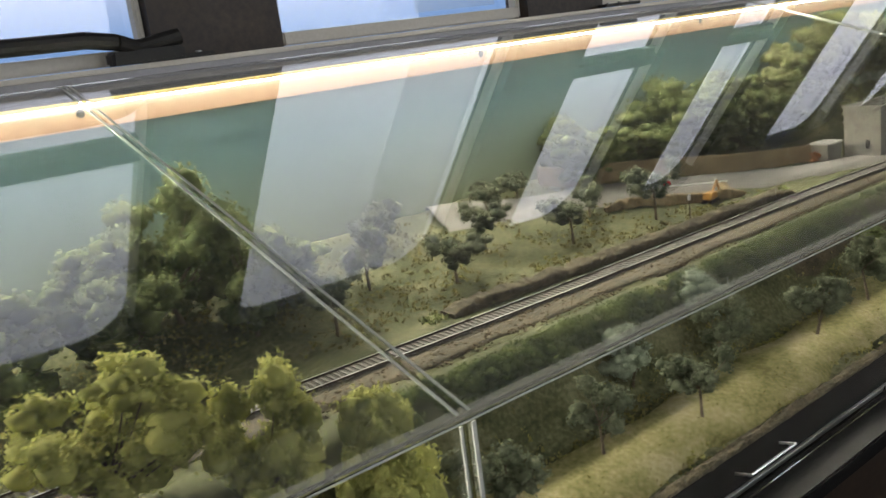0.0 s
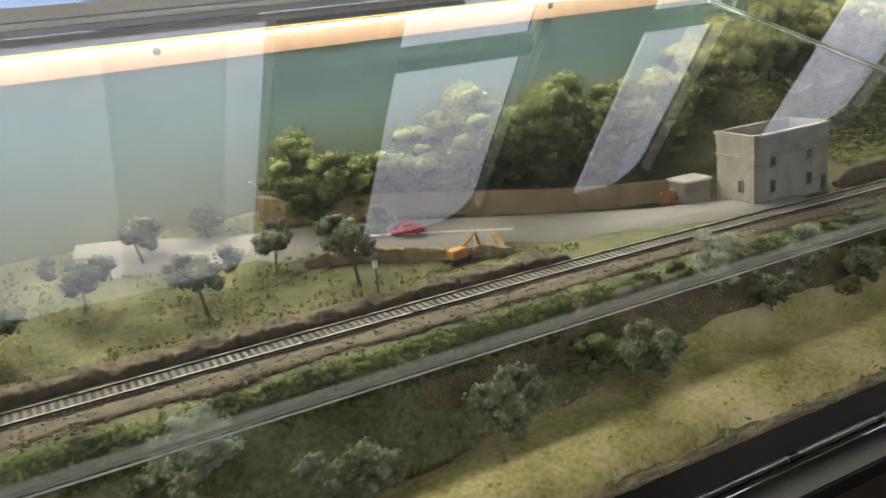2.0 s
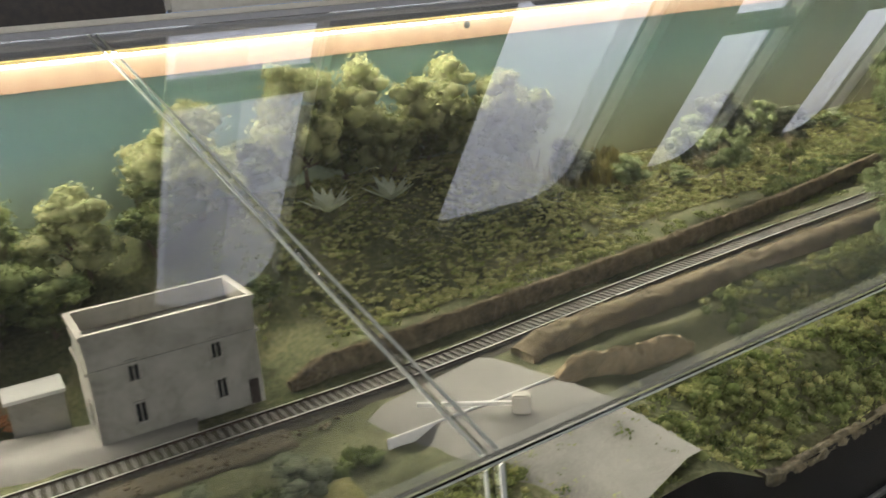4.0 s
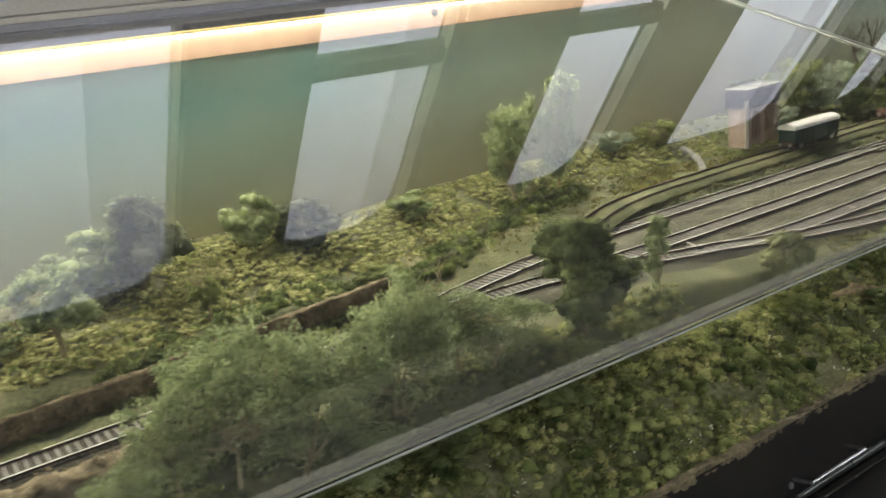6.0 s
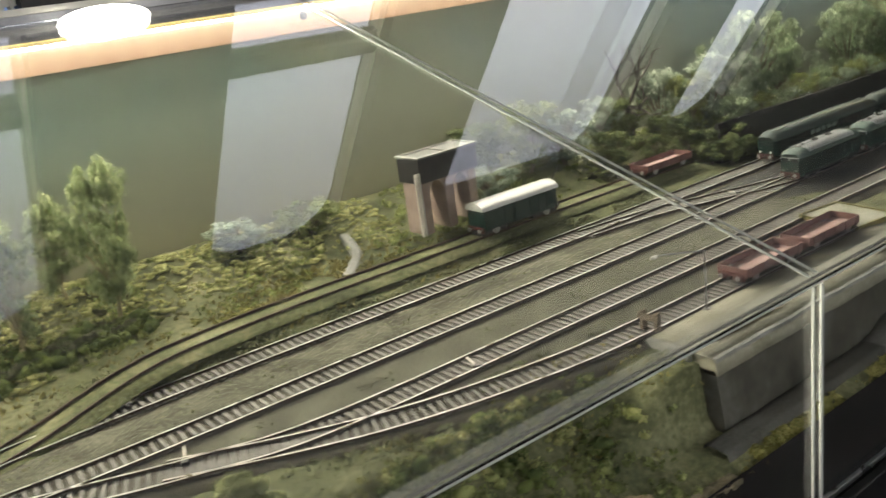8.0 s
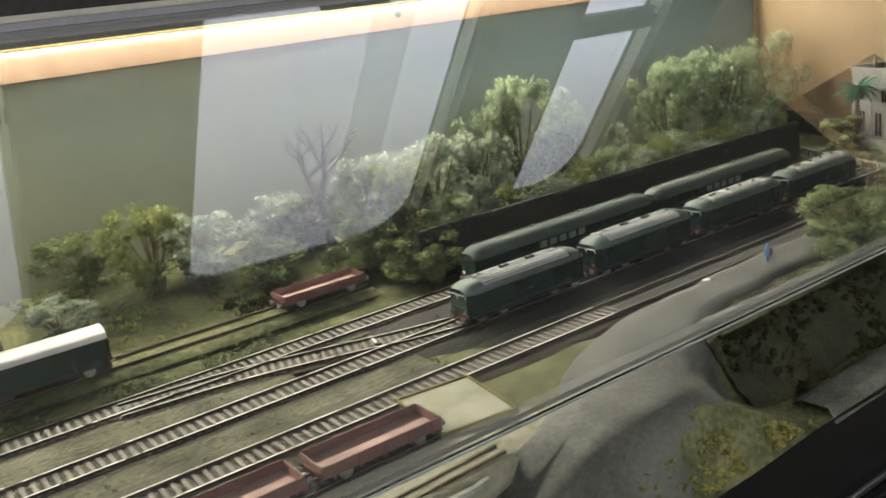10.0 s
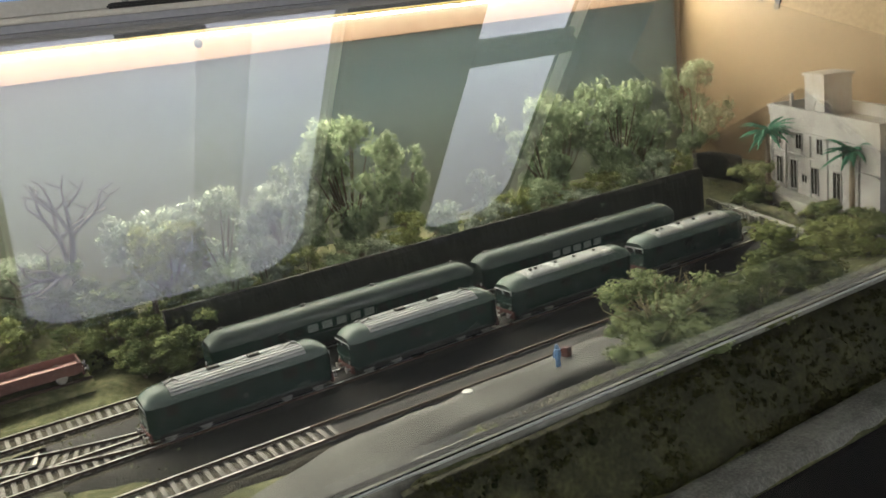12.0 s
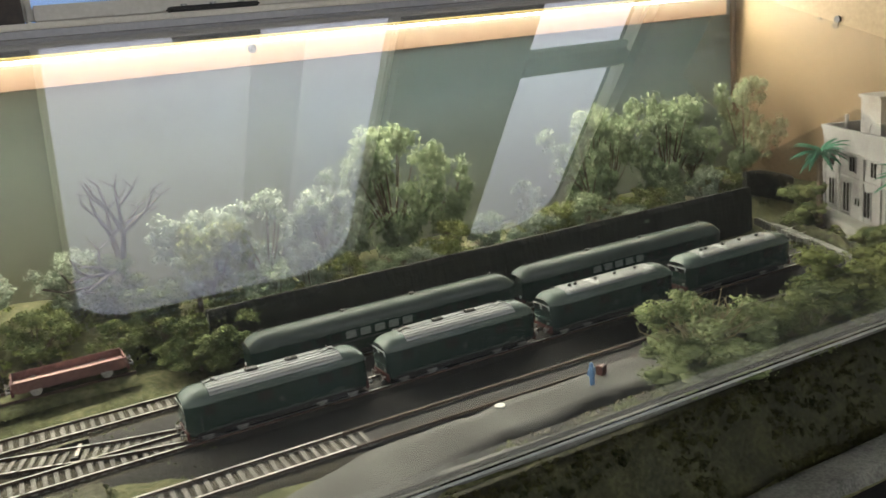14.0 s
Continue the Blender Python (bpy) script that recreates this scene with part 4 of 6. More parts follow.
def locomotive(m, ribbed):
    label = "green electric locomotive with a silver ribbed roof" if ribbed else "green electric locomotive with a plain dull silver roof"
    t = thing("locomotive", m, label, "locomotive", "row of parked locomotives")
    L, W, z0, z1, z2 = 0.1535, 0.0345, 0.0095, 0.0335, 0.0442
    rings = shell(L, W, z0, z1, z2, 0.0125)
    sides = [s + [(x, -y, z) for x, y, z in reversed(s)] for s, _ in rings]
    v, f = loft(sides, True)
    raw("body", v, f, GREEN, t, "glossy dark green body")
    v, f = loft([r for _, r in rings])
    raw("roof", v, f, LOCOROOF, t, "green roof ends with sheen in the colour", True)
    if ribbed:
        for k in range(9):
            q = math.radians(32 + 13 * k)
            (y, z), (ya, za), (yb, zb) = arc(W / 2, z1, z2, q), arc(W / 2, z1, z2, q - 0.05), arc(W / 2, z1, z2, q + 0.05)
            part("roof_slat", B(-0.056, 0.056, -0.00095, 0.00095, -0.0008, 0.0013, 0.0003), SILVER, t, "silver roof slat").matrix_basis = pose(0, y, z, math.degrees(math.atan2(zb - za, yb - ya)))
    else:
        ring = [[(x, y, z + 0.0007) for y, z in (arc(W / 2, z1, z2, math.radians(a)) for a in range(34, 147, 8))] for x in (-0.056, 0.056)]
        v, f = loft(ring, False, False)
        raw("roof_panel", v, f, PANEL, t, "dull silver roof panel", True)
        for x in (-0.044, -0.037, -0.012, 0.012, 0.038):
            part("roof_dome", disc(bmesh.new(), (0, 0, 0.001), 0.0019, 0.0022, "Z", 10), BLACK, t, "small dark roof dome").matrix_basis = pose(x, -0.002, z2 + 0.0008)
    part("underframe", B(-0.06, 0.06, -0.012, 0.012, 0.0045, 0.0096, 0.001), BLACK, t)
    for x in (-0.048, 0.048):
        bogie(t, x)
    ends(t, L, 0.0105, W)
    for s in (-1, 1):
        part("sole_bar", B(-0.07, 0.07, -0.0006, 0.0006, -0.0012, 0.0012, 0.0003), BLACK, t).matrix_basis = pose(0, s * (W / 2 + 0.0001), 0.0105)
        part("emblem", disc(bmesh.new(), (0, 0, 0), 0.0022, 0.0006), ROOF, t, "small dull round emblem").matrix_basis = pose(0.0, s * (W / 2 + 0.0002), 0.0215)
        part("cab_side_window", B(-0.0045, 0.0045, -0.0004, 0.0004, -0.004, 0.004, 0.0003), DARKGLASS, t, "dark cab side window").matrix_basis = pose(-0.0575, s * (W / 2 + 0.0001), 0.0285)
        part("cab_side_window", B(-0.0045, 0.0045, -0.0004, 0.0004, -0.004, 0.004, 0.0003), DARKGLASS, t).matrix_basis = pose(0.0575, s * (W / 2 + 0.0001), 0.0285)
        part("handrail", R((-0.0655, s * (W / 2 + 0.0007), 0.013), (-0.0655, s * (W / 2 + 0.0007), 0.026), 0.0004, n=6), ROOF, t)
        for k in range(4):
            part("side_grille", B(-0.0065, 0.0065, -0.0004, 0.0004, -0.0042, 0.0042, 0.0003), DARKGLASS if k % 2 else GREEN, t).matrix_basis = pose(-0.039 + k * 0.026, s * (W / 2 + 0.0001), 0.0275)
        part("side_stripe", B(-0.063, 0.063, -0.0003, 0.0003, -0.0006, 0.0006), ROOF, t).matrix_basis = pose(0, s * (W / 2 + 0.0002), 0.0125)
        for y in (-0.0068, 0.0068):
            part("cab_window", B(-0.0005, 0.0005, -0.0056, 0.0056, -0.0046, 0.0046, 0.0004), DARKGLASS, t, "dark cab window").matrix_basis = pose(s * (L / 2 - 0.0002), y, 0.029, 0, s * 10, 0)
            part("headlight", disc(bmesh.new(), (0, 0, 0), 0.0015, 0.0018, "X", 10), BLIND, t, "white lamp glass").matrix_basis = pose(s * (L / 2 + 0.0002), y * 1.4, 0.0165)
            part("window_surround", B(-0.0003, 0.0003, -0.0064, 0.0064, -0.0054, 0.0054, 0.0003), SILVER, t, "pale window surround").matrix_basis = pose(s * (L / 2 - 0.0003), y, 0.029, 0, s * 10, 0)
            part("front_stripe", B(-0.0003, 0.0003, -0.006, 0.006, -0.0005, 0.0005), ROOF, t, "pale front stripe").matrix_basis = pose(s * (L / 2 + 0.0003), y, 0.0205)
        if not ribbed:
            continue
        arm = bmesh.new()
        for a, b in (((-0.012, -0.006, 0), (0.0, -0.004, 0.003)), ((-0.012, 0.006, 0), (0.0, 0.004, 0.003)), ((0, -0.009, 0.003), (0, 0.009, 0.003)), ((0.006, -0.005, 0), (0.0, 0, 0.003))):
            rod(arm, a, b, 0.0007, n=6)
        part("pantograph", arm, BLACK, t, "folded black pantograph").matrix_basis = pose(s * 0.05, 0, z2 + 0.001) @ Matrix.Scale(0.7, 4)
        part("roof_box", B(-0.005, 0.005, -0.003, 0.003, 0, 0.0025, 0.0005), BLACK, t).matrix_basis = pose(s * 0.017, 0.0, z2 + 0.0008)
    return t


railcar(pose(1.0875, 0.1175, 0), False)
railcar(pose(1.3815, 0.1175, 0), True)
for k in range(4):
    locomotive(pose(0.944 + 0.1725 * k, 0.0295, 0, 0, 0, random.uniform(-0.3, 0.3)), k < 2)


def low_wagon(m, label):
    t = thing("flat_wagon", m, label, "goods wagon", "low-sided goods wagons")
    L, W = 0.096, 0.033
    part("load_floor", B(-L / 2 + 0.001, L / 2 - 0.001, -W / 2 + 0.001, W / 2 - 0.001, 0.0115, 0.0125), PINKFLOOR, t, "dusty pink wagon floor")
    for s in (-1, 1):
        part("side_board", B(-L / 2, L / 2, -0.0007, 0.0007, 0.0105, 0.0195, 0.0003), RED, t).matrix_basis = pose(0, s * W / 2, 0)
        part("end_board", B(-0.0007, 0.0007, -W / 2, W / 2, 0.0105, 0.0195, 0.0003), RED, t).matrix_basis = pose(s * L / 2, 0, 0)
        for k in range(5):
            part("stake", B(-0.0008, 0.0008, -0.0006, 0.0006, 0.0095, 0.0198), RED, t).matrix_basis = pose(-0.04 + k * 0.02, s * (W / 2 + 0.0011), 0)
        axle = bmesh.new()
        for y in (-0.0138, 0.0138):
            disc(axle, (0, y, 0.0087), 0.0052, 0.0022)
        rod(axle, (0, -0.0138, 0.0087), (0, 0.0138, 0.0087), 0.001)
        part("wheelset", axle, STEEL, t).matrix_basis = pose(s * 0.03, 0, 0)
    part("underframe", B(-L / 2 + 0.002, L / 2 - 0.002, -0.011, 0.011, 0.0075, 0.0114, 0.0005), RED, t, "oxide red underframe")
    ends(t, L + 0.003, 0.0105, W)
    return t


low_wagon(pose(0.565, -0.127, 0.0, 0, 0, 0.5), "oxide red low-sided wagon standing beside the platform")
low_wagon(pose(0.674, -0.127, 0.0, 0, 0, -0.4), "oxide red low-sided wagon at the end of the loading track")
low_wagon(pose(0.8, 0.19, 0.016, 0, 0, 0), "oxide red low-sided wagon on the overgrown siding")

van = thing("covered_van", pose(0.512, 0.186, 0.016), "green covered van with a white curved roof", "goods van")
rings = [[(x, -0.0165 * math.cos(q) * 1.04, 0.035 + 0.0095 * math.sin(q)) for q in np.linspace(0, math.pi, 13)] for x in (-0.063, 0.063)]
v, f = loft(rings)
raw("roof", v, f, WHITE, van, "white curved roof")
part("body", B(-0.06, 0.06, -0.0162, 0.0162, 0.0105, 0.0349, 0.0005), GREEN, van, "dark green planked body")
for s in (-1, 1):
    for k in range(9):
        part("plank_rib", B(-0.0006, 0.0006, -0.0005, 0.0005, 0.011, 0.0345), GREEN, van).matrix_basis = pose(-0.056 + k * 0.014, s * 0.0165, 0)
    part("sliding_door", B(-0.012, 0.012, -0.0006, 0.0006, 0.012, 0.034, 0.0003), GREEN, van).matrix_basis = pose(0, s * 0.0169, 0)
    bogie(van, s * 0.042, (0.0,))
part("underframe", B(-0.06, 0.06, -0.011, 0.011, 0.0075, 0.0105), BLACK, van)
ends(van, 0.123, 0.0105, 0.033)
bm = bmesh.new()
for a, b in (((0.064, -0.006, 0.012), (0.064, -0.006, 0.046)), ((0.064, -0.006, 0.046), (0.09, 0.006, 0.056)), ((0.064, 0.004, 0.012), (0.064, 0.004, 0.046))):
    rod(bm, a, b, 0.0009, n=6)
part("ladder_rail", bm, BLACK, van, "thin black ladder rail")

# ---- yard fittings ----
for x, y, a in ((0.0, 0.0, -18), (0.244, -0.052, -14), (-0.01, 0.138, 25), (0.79, 0.068, -14), (-0.36, 0.04, 10)):
    bar = thing("point_lever", pose(x, y, 0.0018, 0, 0, a), "white point throw bar across the track", "point lever", "point levers in the yard")
    part("throw_bar", B(-0.0014, 0.0014, -0.013, 0.013, 0, 0.0014, 0.0003), PLASTER, bar)
    part("lever_box", B(-0.003, 0.003, -0.018, -0.013, 0, 0.003, 0.0004), BLACK, bar)
plat = thing("loading_platform", pose(0, 0, 0), "worn earthy loading platform with a dark retaining wall", "platform")
rings = []
for i in range(68):
    x = 0.372 + i * 0.0064
    wob = 0.003 * noise.noise((x * 22, 0, 0)) + 0.0012 * noise.noise((x * 110, 4, 0))
    end = step(0.66, 0.75, x) ** 2
    sink = 0.006 * step(0.72, 0.8, x)
    rings.append([(x, -0.2135 + wob + 0.01 * end, -0.012), (x, -0.211 + wob + 0.01 * end, 0.0025 - 0.001 * end - sink), (x, -0.19, 0.004 - sink + 0.001 * noise.noise((x * 40, 1, 0))), (x, -0.165, 0.004 - sink + 0.001 * noise.noise((x * 40, 2, 0))), (x, -0.1455 + wob * 0.5, 0.003 - sink), (x, -0.142 + wob * 0.5, -0.012)])
v, f = loft(rings, True)
raw("deck", v, f, DECK, plat, "dirty mossy deck", True)
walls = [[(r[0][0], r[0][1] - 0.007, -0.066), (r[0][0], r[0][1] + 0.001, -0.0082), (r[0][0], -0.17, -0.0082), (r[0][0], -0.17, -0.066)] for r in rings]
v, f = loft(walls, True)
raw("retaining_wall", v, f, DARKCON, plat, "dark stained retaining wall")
kerb = [[(r[1][0], r[1][1] + d, z) for d, z in ((-0.0016, 0.0), (-0.0016, 0.0036), (0.0016, 0.0042), (0.0016, 0.0))] for r in rings[:54]]
v, f = loft(kerb, True)
raw("kerb", v, f, CONCRETE, plat, "light worn kerb edge")
part("end_block", B(0.366, 0.3715, -0.19, -0.146, -0.02, 0.0045, 0.0012), CONCRETE, plat, "pale broken end block")
stop = thing("buffer_stop", pose(0.386, -0.143, 0.0), "weathered timber buffer stop", "buffer stop")
part("post", B(-0.003, 0.003, -0.002, 0.002, 0, 0.02, 0.0005), BARK, stop)
part("post", B(-0.003, 0.003, 0.014, 0.018, 0, 0.02, 0.0005), BARK, stop)
part("beam", B(-0.004, -0.001, -0.004, 0.02, 0.012, 0.018, 0.0005), BARK, stop)
pad = thing("concrete_pad", pose(0.757, -0.111, 0.001, 0, 0, -8), "mossy pale concrete pad beside the wagons", "pad")
part("slab", B(-0.032, 0.032, -0.038, 0.038, 0, 0.0042, 0.0008), MOSSY, pad)
bm = bmesh.new()
for a in ((-0.033, 0.033, -0.0395, -0.0375), (-0.033, 0.033, 0.0375, 0.0395), (-0.033, -0.031, -0.0375, 0.0375), (0.031, 0.033, -0.0375, 0.0375)):
    box(bm, *a, 0.0, 0.0055)
part("moss_edge", bm, DRYGRASS, pad, "mossy edging")
for x, y, h, arm in ((0.45, -0.147, 0.058, -0.055), ):
    post = thing("yard_lamp", pose(x, y, 0.002), "thin steel yard lamp post with a long arm", "lamp post")
    part("pole", R((0, 0, 0), (0, 0, h), 0.0012, 0.0009), STEEL, post)
    part("arm", R((0, 0, h), (arm * 0.75, 0.02, h + 0.004), 0.0008), STEEL, post)
    part("lamp_head", B(arm * 0.75 - 0.006, arm * 0.75, 0.018, 0.022, h + 0.002, h + 0.0045, 0.0005), WHITE, post, "pale lamp head")
    part("base_plate", disc(bmesh.new(), (0, 0, 0.001), 0.0035, 0.002, "Z"), STEEL, post)
tower = thing("water_tower", pose(0.455, 0.25, 0.03, 0, 0, 4) @ Matrix.Diagonal((0.86, 0.88, 0.9, 1)), "water tank on brick piers with a pale rim", "water tower")
for x in (-0.05, -0.005, 0.04):
    part("pier", B(x - 0.008, x + 0.008, -0.02, 0.02, -0.006, 0.066, 0.001), BRICK, tower, "pinkish brick pier")
bm = bmesh.new()
for x in (-0.05, -0.005):
    pts = [(x + 0.008, 0.066)] + [(x + 0.0225 - 0.0145 * math.cos(q), 0.045 + 0.02 * math.sin(q)) for q in np.linspace(0, math.pi, 9)] + [(x + 0.037, 0.066)]
    lo, hi = [bm.verts.new((a, -0.018, b)) for a, b in pts], [bm.verts.new((a, 0.018, b)) for a, b in pts]
    for i in range(len(pts) - 1):
        bm.faces.new((lo[i], lo[i + 1], hi[i + 1], hi[i]))
    bm.faces.new(lo), bm.faces.new(hi)
part("arches", bm, BRICK, tower)
bm = bmesh.new()
for a in ((-0.06, 0.05, -0.0235, -0.0215), (-0.06, 0.05, 0.0215, 0.0235), (-0.06, -0.058, -0.0215, 0.0215), (0.048, 0.05, -0.0215, 0.0215)):
    box(bm, *a, 0.0665, 0.1)
part("tank", bm, BLACK, tower, "dark iron tank sides")
bm = bmesh.new()
for a in ((-0.062, 0.052, -0.0255, -0.0205), (-0.062, 0.052, 0.0205, 0.0255), (-0.062, -0.057, -0.0205, 0.0205), (0.047, 0.052, -0.0205, 0.0205), (-0.0065, -0.0045, -0.0205, 0.0205)):
    box(bm, *a, 0.1, 0.1022)
part("rim", bm, CONCRETE, tower, "pale tank rim")
part("tank_lid", B(-0.058, 0.048, -0.0215, 0.0215, 0.0985, 0.1008), LANE, tower, "pale inner cover")
for x in (-0.068, -0.062):
    part("down_pipe", R((x, -0.024, -0.004), (x, -0.024, 0.082), 0.0022), PLASTER, tower, "pale down pipe")

# figure and crate on the service road
fig = bmesh.new()
bmesh.ops.create_uvsphere(fig, u_segments=10, v_segments=8, radius=0.0026, matrix=Matrix.Translation((0, 0, 0.0185)))
rod(fig, (0, 0, 0.0085), (0, 0, 0.0165), 0.0036, 0.0028)
for s in (-1, 1):
    rod(fig, (s * 0.0016, 0, 0), (s * 0.0016, 0, 0.009), 0.0016)
    rod(fig, (s * 0.0036, 0, 0.0155), (s * 0.0045, 0.001, 0.009), 0.0011)
ob = part("figurine", fig, BLUE, None, "tiny blue painted figurine standing on the service road")
tagged(ob, category="figurine").matrix_basis = pose(1.171, -0.1, 0.0045) @ Matrix.Diagonal((0.75, 0.75, 0.92, 1))
crate = thing("crate", pose(1.19, -0.088, 0.0045, 0, 0, 20), "small red crate beside the blue figurine", "crate")
part("box", B(-0.0035, 0.0035, -0.0035, 0.0035, 0, 0.008, 0.0006), BEAM, crate)
scrap = thing("paper_scrap", pose(1.09, -0.086, 0.0048), "crumpled white paper scrap on the road", "litter")
part("sheet", disc(bmesh.new(), (0, 0, 0.0006), 0.0045, 0.001, "Z", 7), WHITE, scrap)


# ---- buildings ----
def window(parent, m, w, h, plaster):
    win = part("window", B(-w / 2, w / 2, -0.0008, 0.0006, 0, h), DARKGLASS, parent, "dark recessed window")
    win.matrix_basis = m
    bm = bmesh.new()
    for a in ((-w / 2 - 0.0015, -w / 2, 0, h), (w / 2, w / 2 + 0.0015, 0, h), (-w / 2 - 0.0015, w / 2 + 0.0015, h, h + 0.0016), (-0.0004, 0.0004, 0, h)):
        box(bm, a[0], a[1], -0.0014, 0.0002, a[2], a[3])
    part("window_frame", bm, plaster, win)
    part("window_sill", B(-w / 2 - 0.002, w / 2 + 0.002, -0.0022, 0.0002, -0.0015, 0), plaster, win)


def block(parent, x0, x1, y0, y1, z0, z1, par, plaster):
    """Walls of a flat-roofed house, with a parapet standing above its roof."""
    part("wall", B(x0, x1, y0, y1, z0, z1), plaster, parent, "pale plastered walls")
    bm = bmesh.new()
    for a in ((x0 - 0.001, x1 + 0.001, y0 - 0.001, y0 + 0.003), (x0 - 0.001, x1 + 0.001, y1 - 0.003, y1 + 0.001), (x0 - 0.001, x0 + 0.003, y0 + 0.003, y1 - 0.003), (x1 - 0.003, x1 + 0.001, y0 + 0.003, y1 - 0.003)):
        box(bm, *a, z1 + 0.0002, z1 + par)
    part("parapet", bm, plaster, parent, "plain parapet")
    bm = bmesh.new()
    for a in ((x0 - 0.003, x1 + 0.003, y0 - 0.003, y0 - 0.0012), (x0 - 0.003, x1 + 0.003, y1 + 0.0012, y1 + 0.003), (x0 - 0.003, x0 - 0.0012, y0 - 0.0012, y1 + 0.0012), (x1 + 0.0012, x1 + 0.003, y0 - 0.0012, y1 + 0.0012)):
        box(bm, *a, z1 + par - 0.004, z1 + par)
        box(bm, *a, z1 - 0.016, z1 - 0.0135)
    part("cornice", bm, plaster, parent, "projecting cornice")


house = thing("crossing_house", pose(-1.557, 0.095, 0.004, 0, 0, -3), "two-storey plastered crossing house with a flat roof", "house")
block(house, -0.071, 0.071, -0.037, 0.037, -0.004, 0.08, 0.018, HOUSEWALL)
for x in (-0.036, 0.034):
    for z in (0.012, 0.05):
        window(house, pose(x, -0.0372, z), 0.008, 0.017, HOUSEWALL)
window(house, pose(-0.0712, -0.012, 0.014, 0, 0, -90), 0.008, 0.017, HOUSEWALL)
shed = thing("shed", pose(-1.664, 0.152, 0.004, 0, 0, -4), "small plastered lean-to shed with a white slab roof", "shed")
part("wall", B(-0.022, 0.024, -0.016, 0.02, -0.006, 0.03), HOUSEWALL, shed)
part("roof_slab", B(-0.025, 0.026, -0.019, 0.022, 0.0302, 0.0335, 0.0006), WHITE, shed, "white slab roof")
heap = thing("tile_heap", pose(-1.7, 0.16, gz(-1.7, 0.16)), "loose heap of broken orange roof tiles", "tile heap")
for k in range(16):
    part("tile", B(-0.005, 0.005, -0.003, 0.003, -0.0007, 0.0007), TILE, heap).matrix_basis = pose(random.uniform(-0.015, 0.015), random.uniform(-0.008, 0.008), 0.002 + 0.0011 * k, random.uniform(-30, 30), random.uniform(-30, 30), random.uniform(0, 180))
post = thing("marker_post", pose(-2.035, 0.165, 0.003, 0, 18, 0), "leaning white marker post beside the machine", "post")
part("pole", R((0, 0, 0), (0, 0, 0.034), 0.0014), WHITE, post)
part("foot", B(-0.003, 0.003, -0.003, 0.003, -0.001, 0.004, 0.0006), CONCRETE, post)
part("door", B(0.058, 0.0665, -0.0384, -0.0371, -0.003, 0.02), DARKWOOD, house, "dark wooden door")

villa = thing("station_building", pose(1.765, 0.152, 0.0, 0, 0, -118), "grey-white station building with parapet and roof tower", "station building")
block(villa, 0.0, 0.27, 0.0, 0.075, -0.006, 0.112, 0.015, VILLAWALL)
part("roof_tower", B(0.036, 0.088, 0.032, 0.068, 0.1125, 0.162), VILLAWALL, villa, "plain white roof tower")
part("tower_cornice", B(0.033, 0.091, 0.029, 0.071, 0.1622, 0.1662, 0.0008), VILLAWALL, villa)
for x, z, w, h in ((0.028, 0.076, 0.014, 0.017), (0.085, 0.076, 0.015, 0.018), (0.14, 0.076, 0.015, 0.018), (0.2, 0.076, 0.015, 0.018), (0.028, 0.024, 0.016, 0.034), (0.07, 0.022, 0.017, 0.037), (0.1, 0.034, 0.014, 0.01), (0.125, 0.024, 0.016, 0.032), (0.18, 0.022, 0.017, 0.037)):
    window(villa, pose(x, -0.0002, z), w, h, VILLAWALL)
for x in (0.0045, 0.112, 0.155, 0.225):
    part("pilaster", B(x - 0.004, x + 0.004, -0.0022, -0.0002, 0.016, 0.095), VILLAWALL, villa)
part("string_course", B(0.0, 0.27, -0.0028, -0.0004, 0.0655, 0.0685, 0.0004), VILLAWALL, villa, "narrow moulded band")
part("down_pipe", R((0.052, -0.0025, 0.018), (0.052, -0.0025, 0.1), 0.0013), STEEL, villa, "thin dark down pipe")
part("terrace", B(-0.004, 0.2, -0.026, -0.001, -0.004, 0.018, 0.0015), CONCRETE, villa, "pale terrace step")
part("chimney_pipe", R((0.04, 0.012, 0.1125), (0.04, 0.012, 0.142), 0.0026), STEEL, villa, "thin roof pipe")
part("pipe_cap", B(0.035, 0.045, 0.008, 0.016, 0.1125, 0.118, 0.0006), CONCRETE, villa)
bm = bmesh.new()
pts = [(0.085, 0.02, 0.1125), (0.085, 0.02, 0.13), (0.09, 0.021, 0.135), (0.115, 0.024, 0.135), (0.12, 0.025, 0.13), (0.12, 0.025, 0.1125)]
for a, b in zip(pts, pts[1:]):
    rod(bm, a, b, 0.001, n=6)
part("roof_rail", bm, STEEL, villa, "bent wire roof rail")

# broken balustrade between yard and garden
fence = thing("garden_balustrade", pose(0, 0, 0), "low broken concrete balustrade before the station garden", "balustrade")
for k in range(34):
    t = k / 33
    x, y = 1.676 - 0.1 * t, 0.19 - 0.25 * t
    if noise.noise((k * 0.37, 2.0, 0)) < -0.18:
        continue
    part("baluster", B(-0.0014, 0.0014, -0.0014, 0.0014, -0.003, 0.0085, 0.0004), CONCRETE, fence).matrix_basis = pose(x, y, gz(x, y), random.uniform(-6, 6), random.uniform(-6, 6), -22)
for a, b in ((0.02, 0.2), (0.3, 0.52), (0.62, 0.95)):
    q = math.hypot(0.1, 0.25) * (b - a) / 2
    x, y = 1.676 - 0.05 * (a + b), 0.19 - 0.125 * (a + b)
    part("rail", B(-0.0015, 0.0015, -q, q, 0.008, 0.0105, 0.0004), CONCRETE, fence).matrix_basis = pose(x, y, gz(x, y), random.uniform(-2, 2), 0, -21.8)

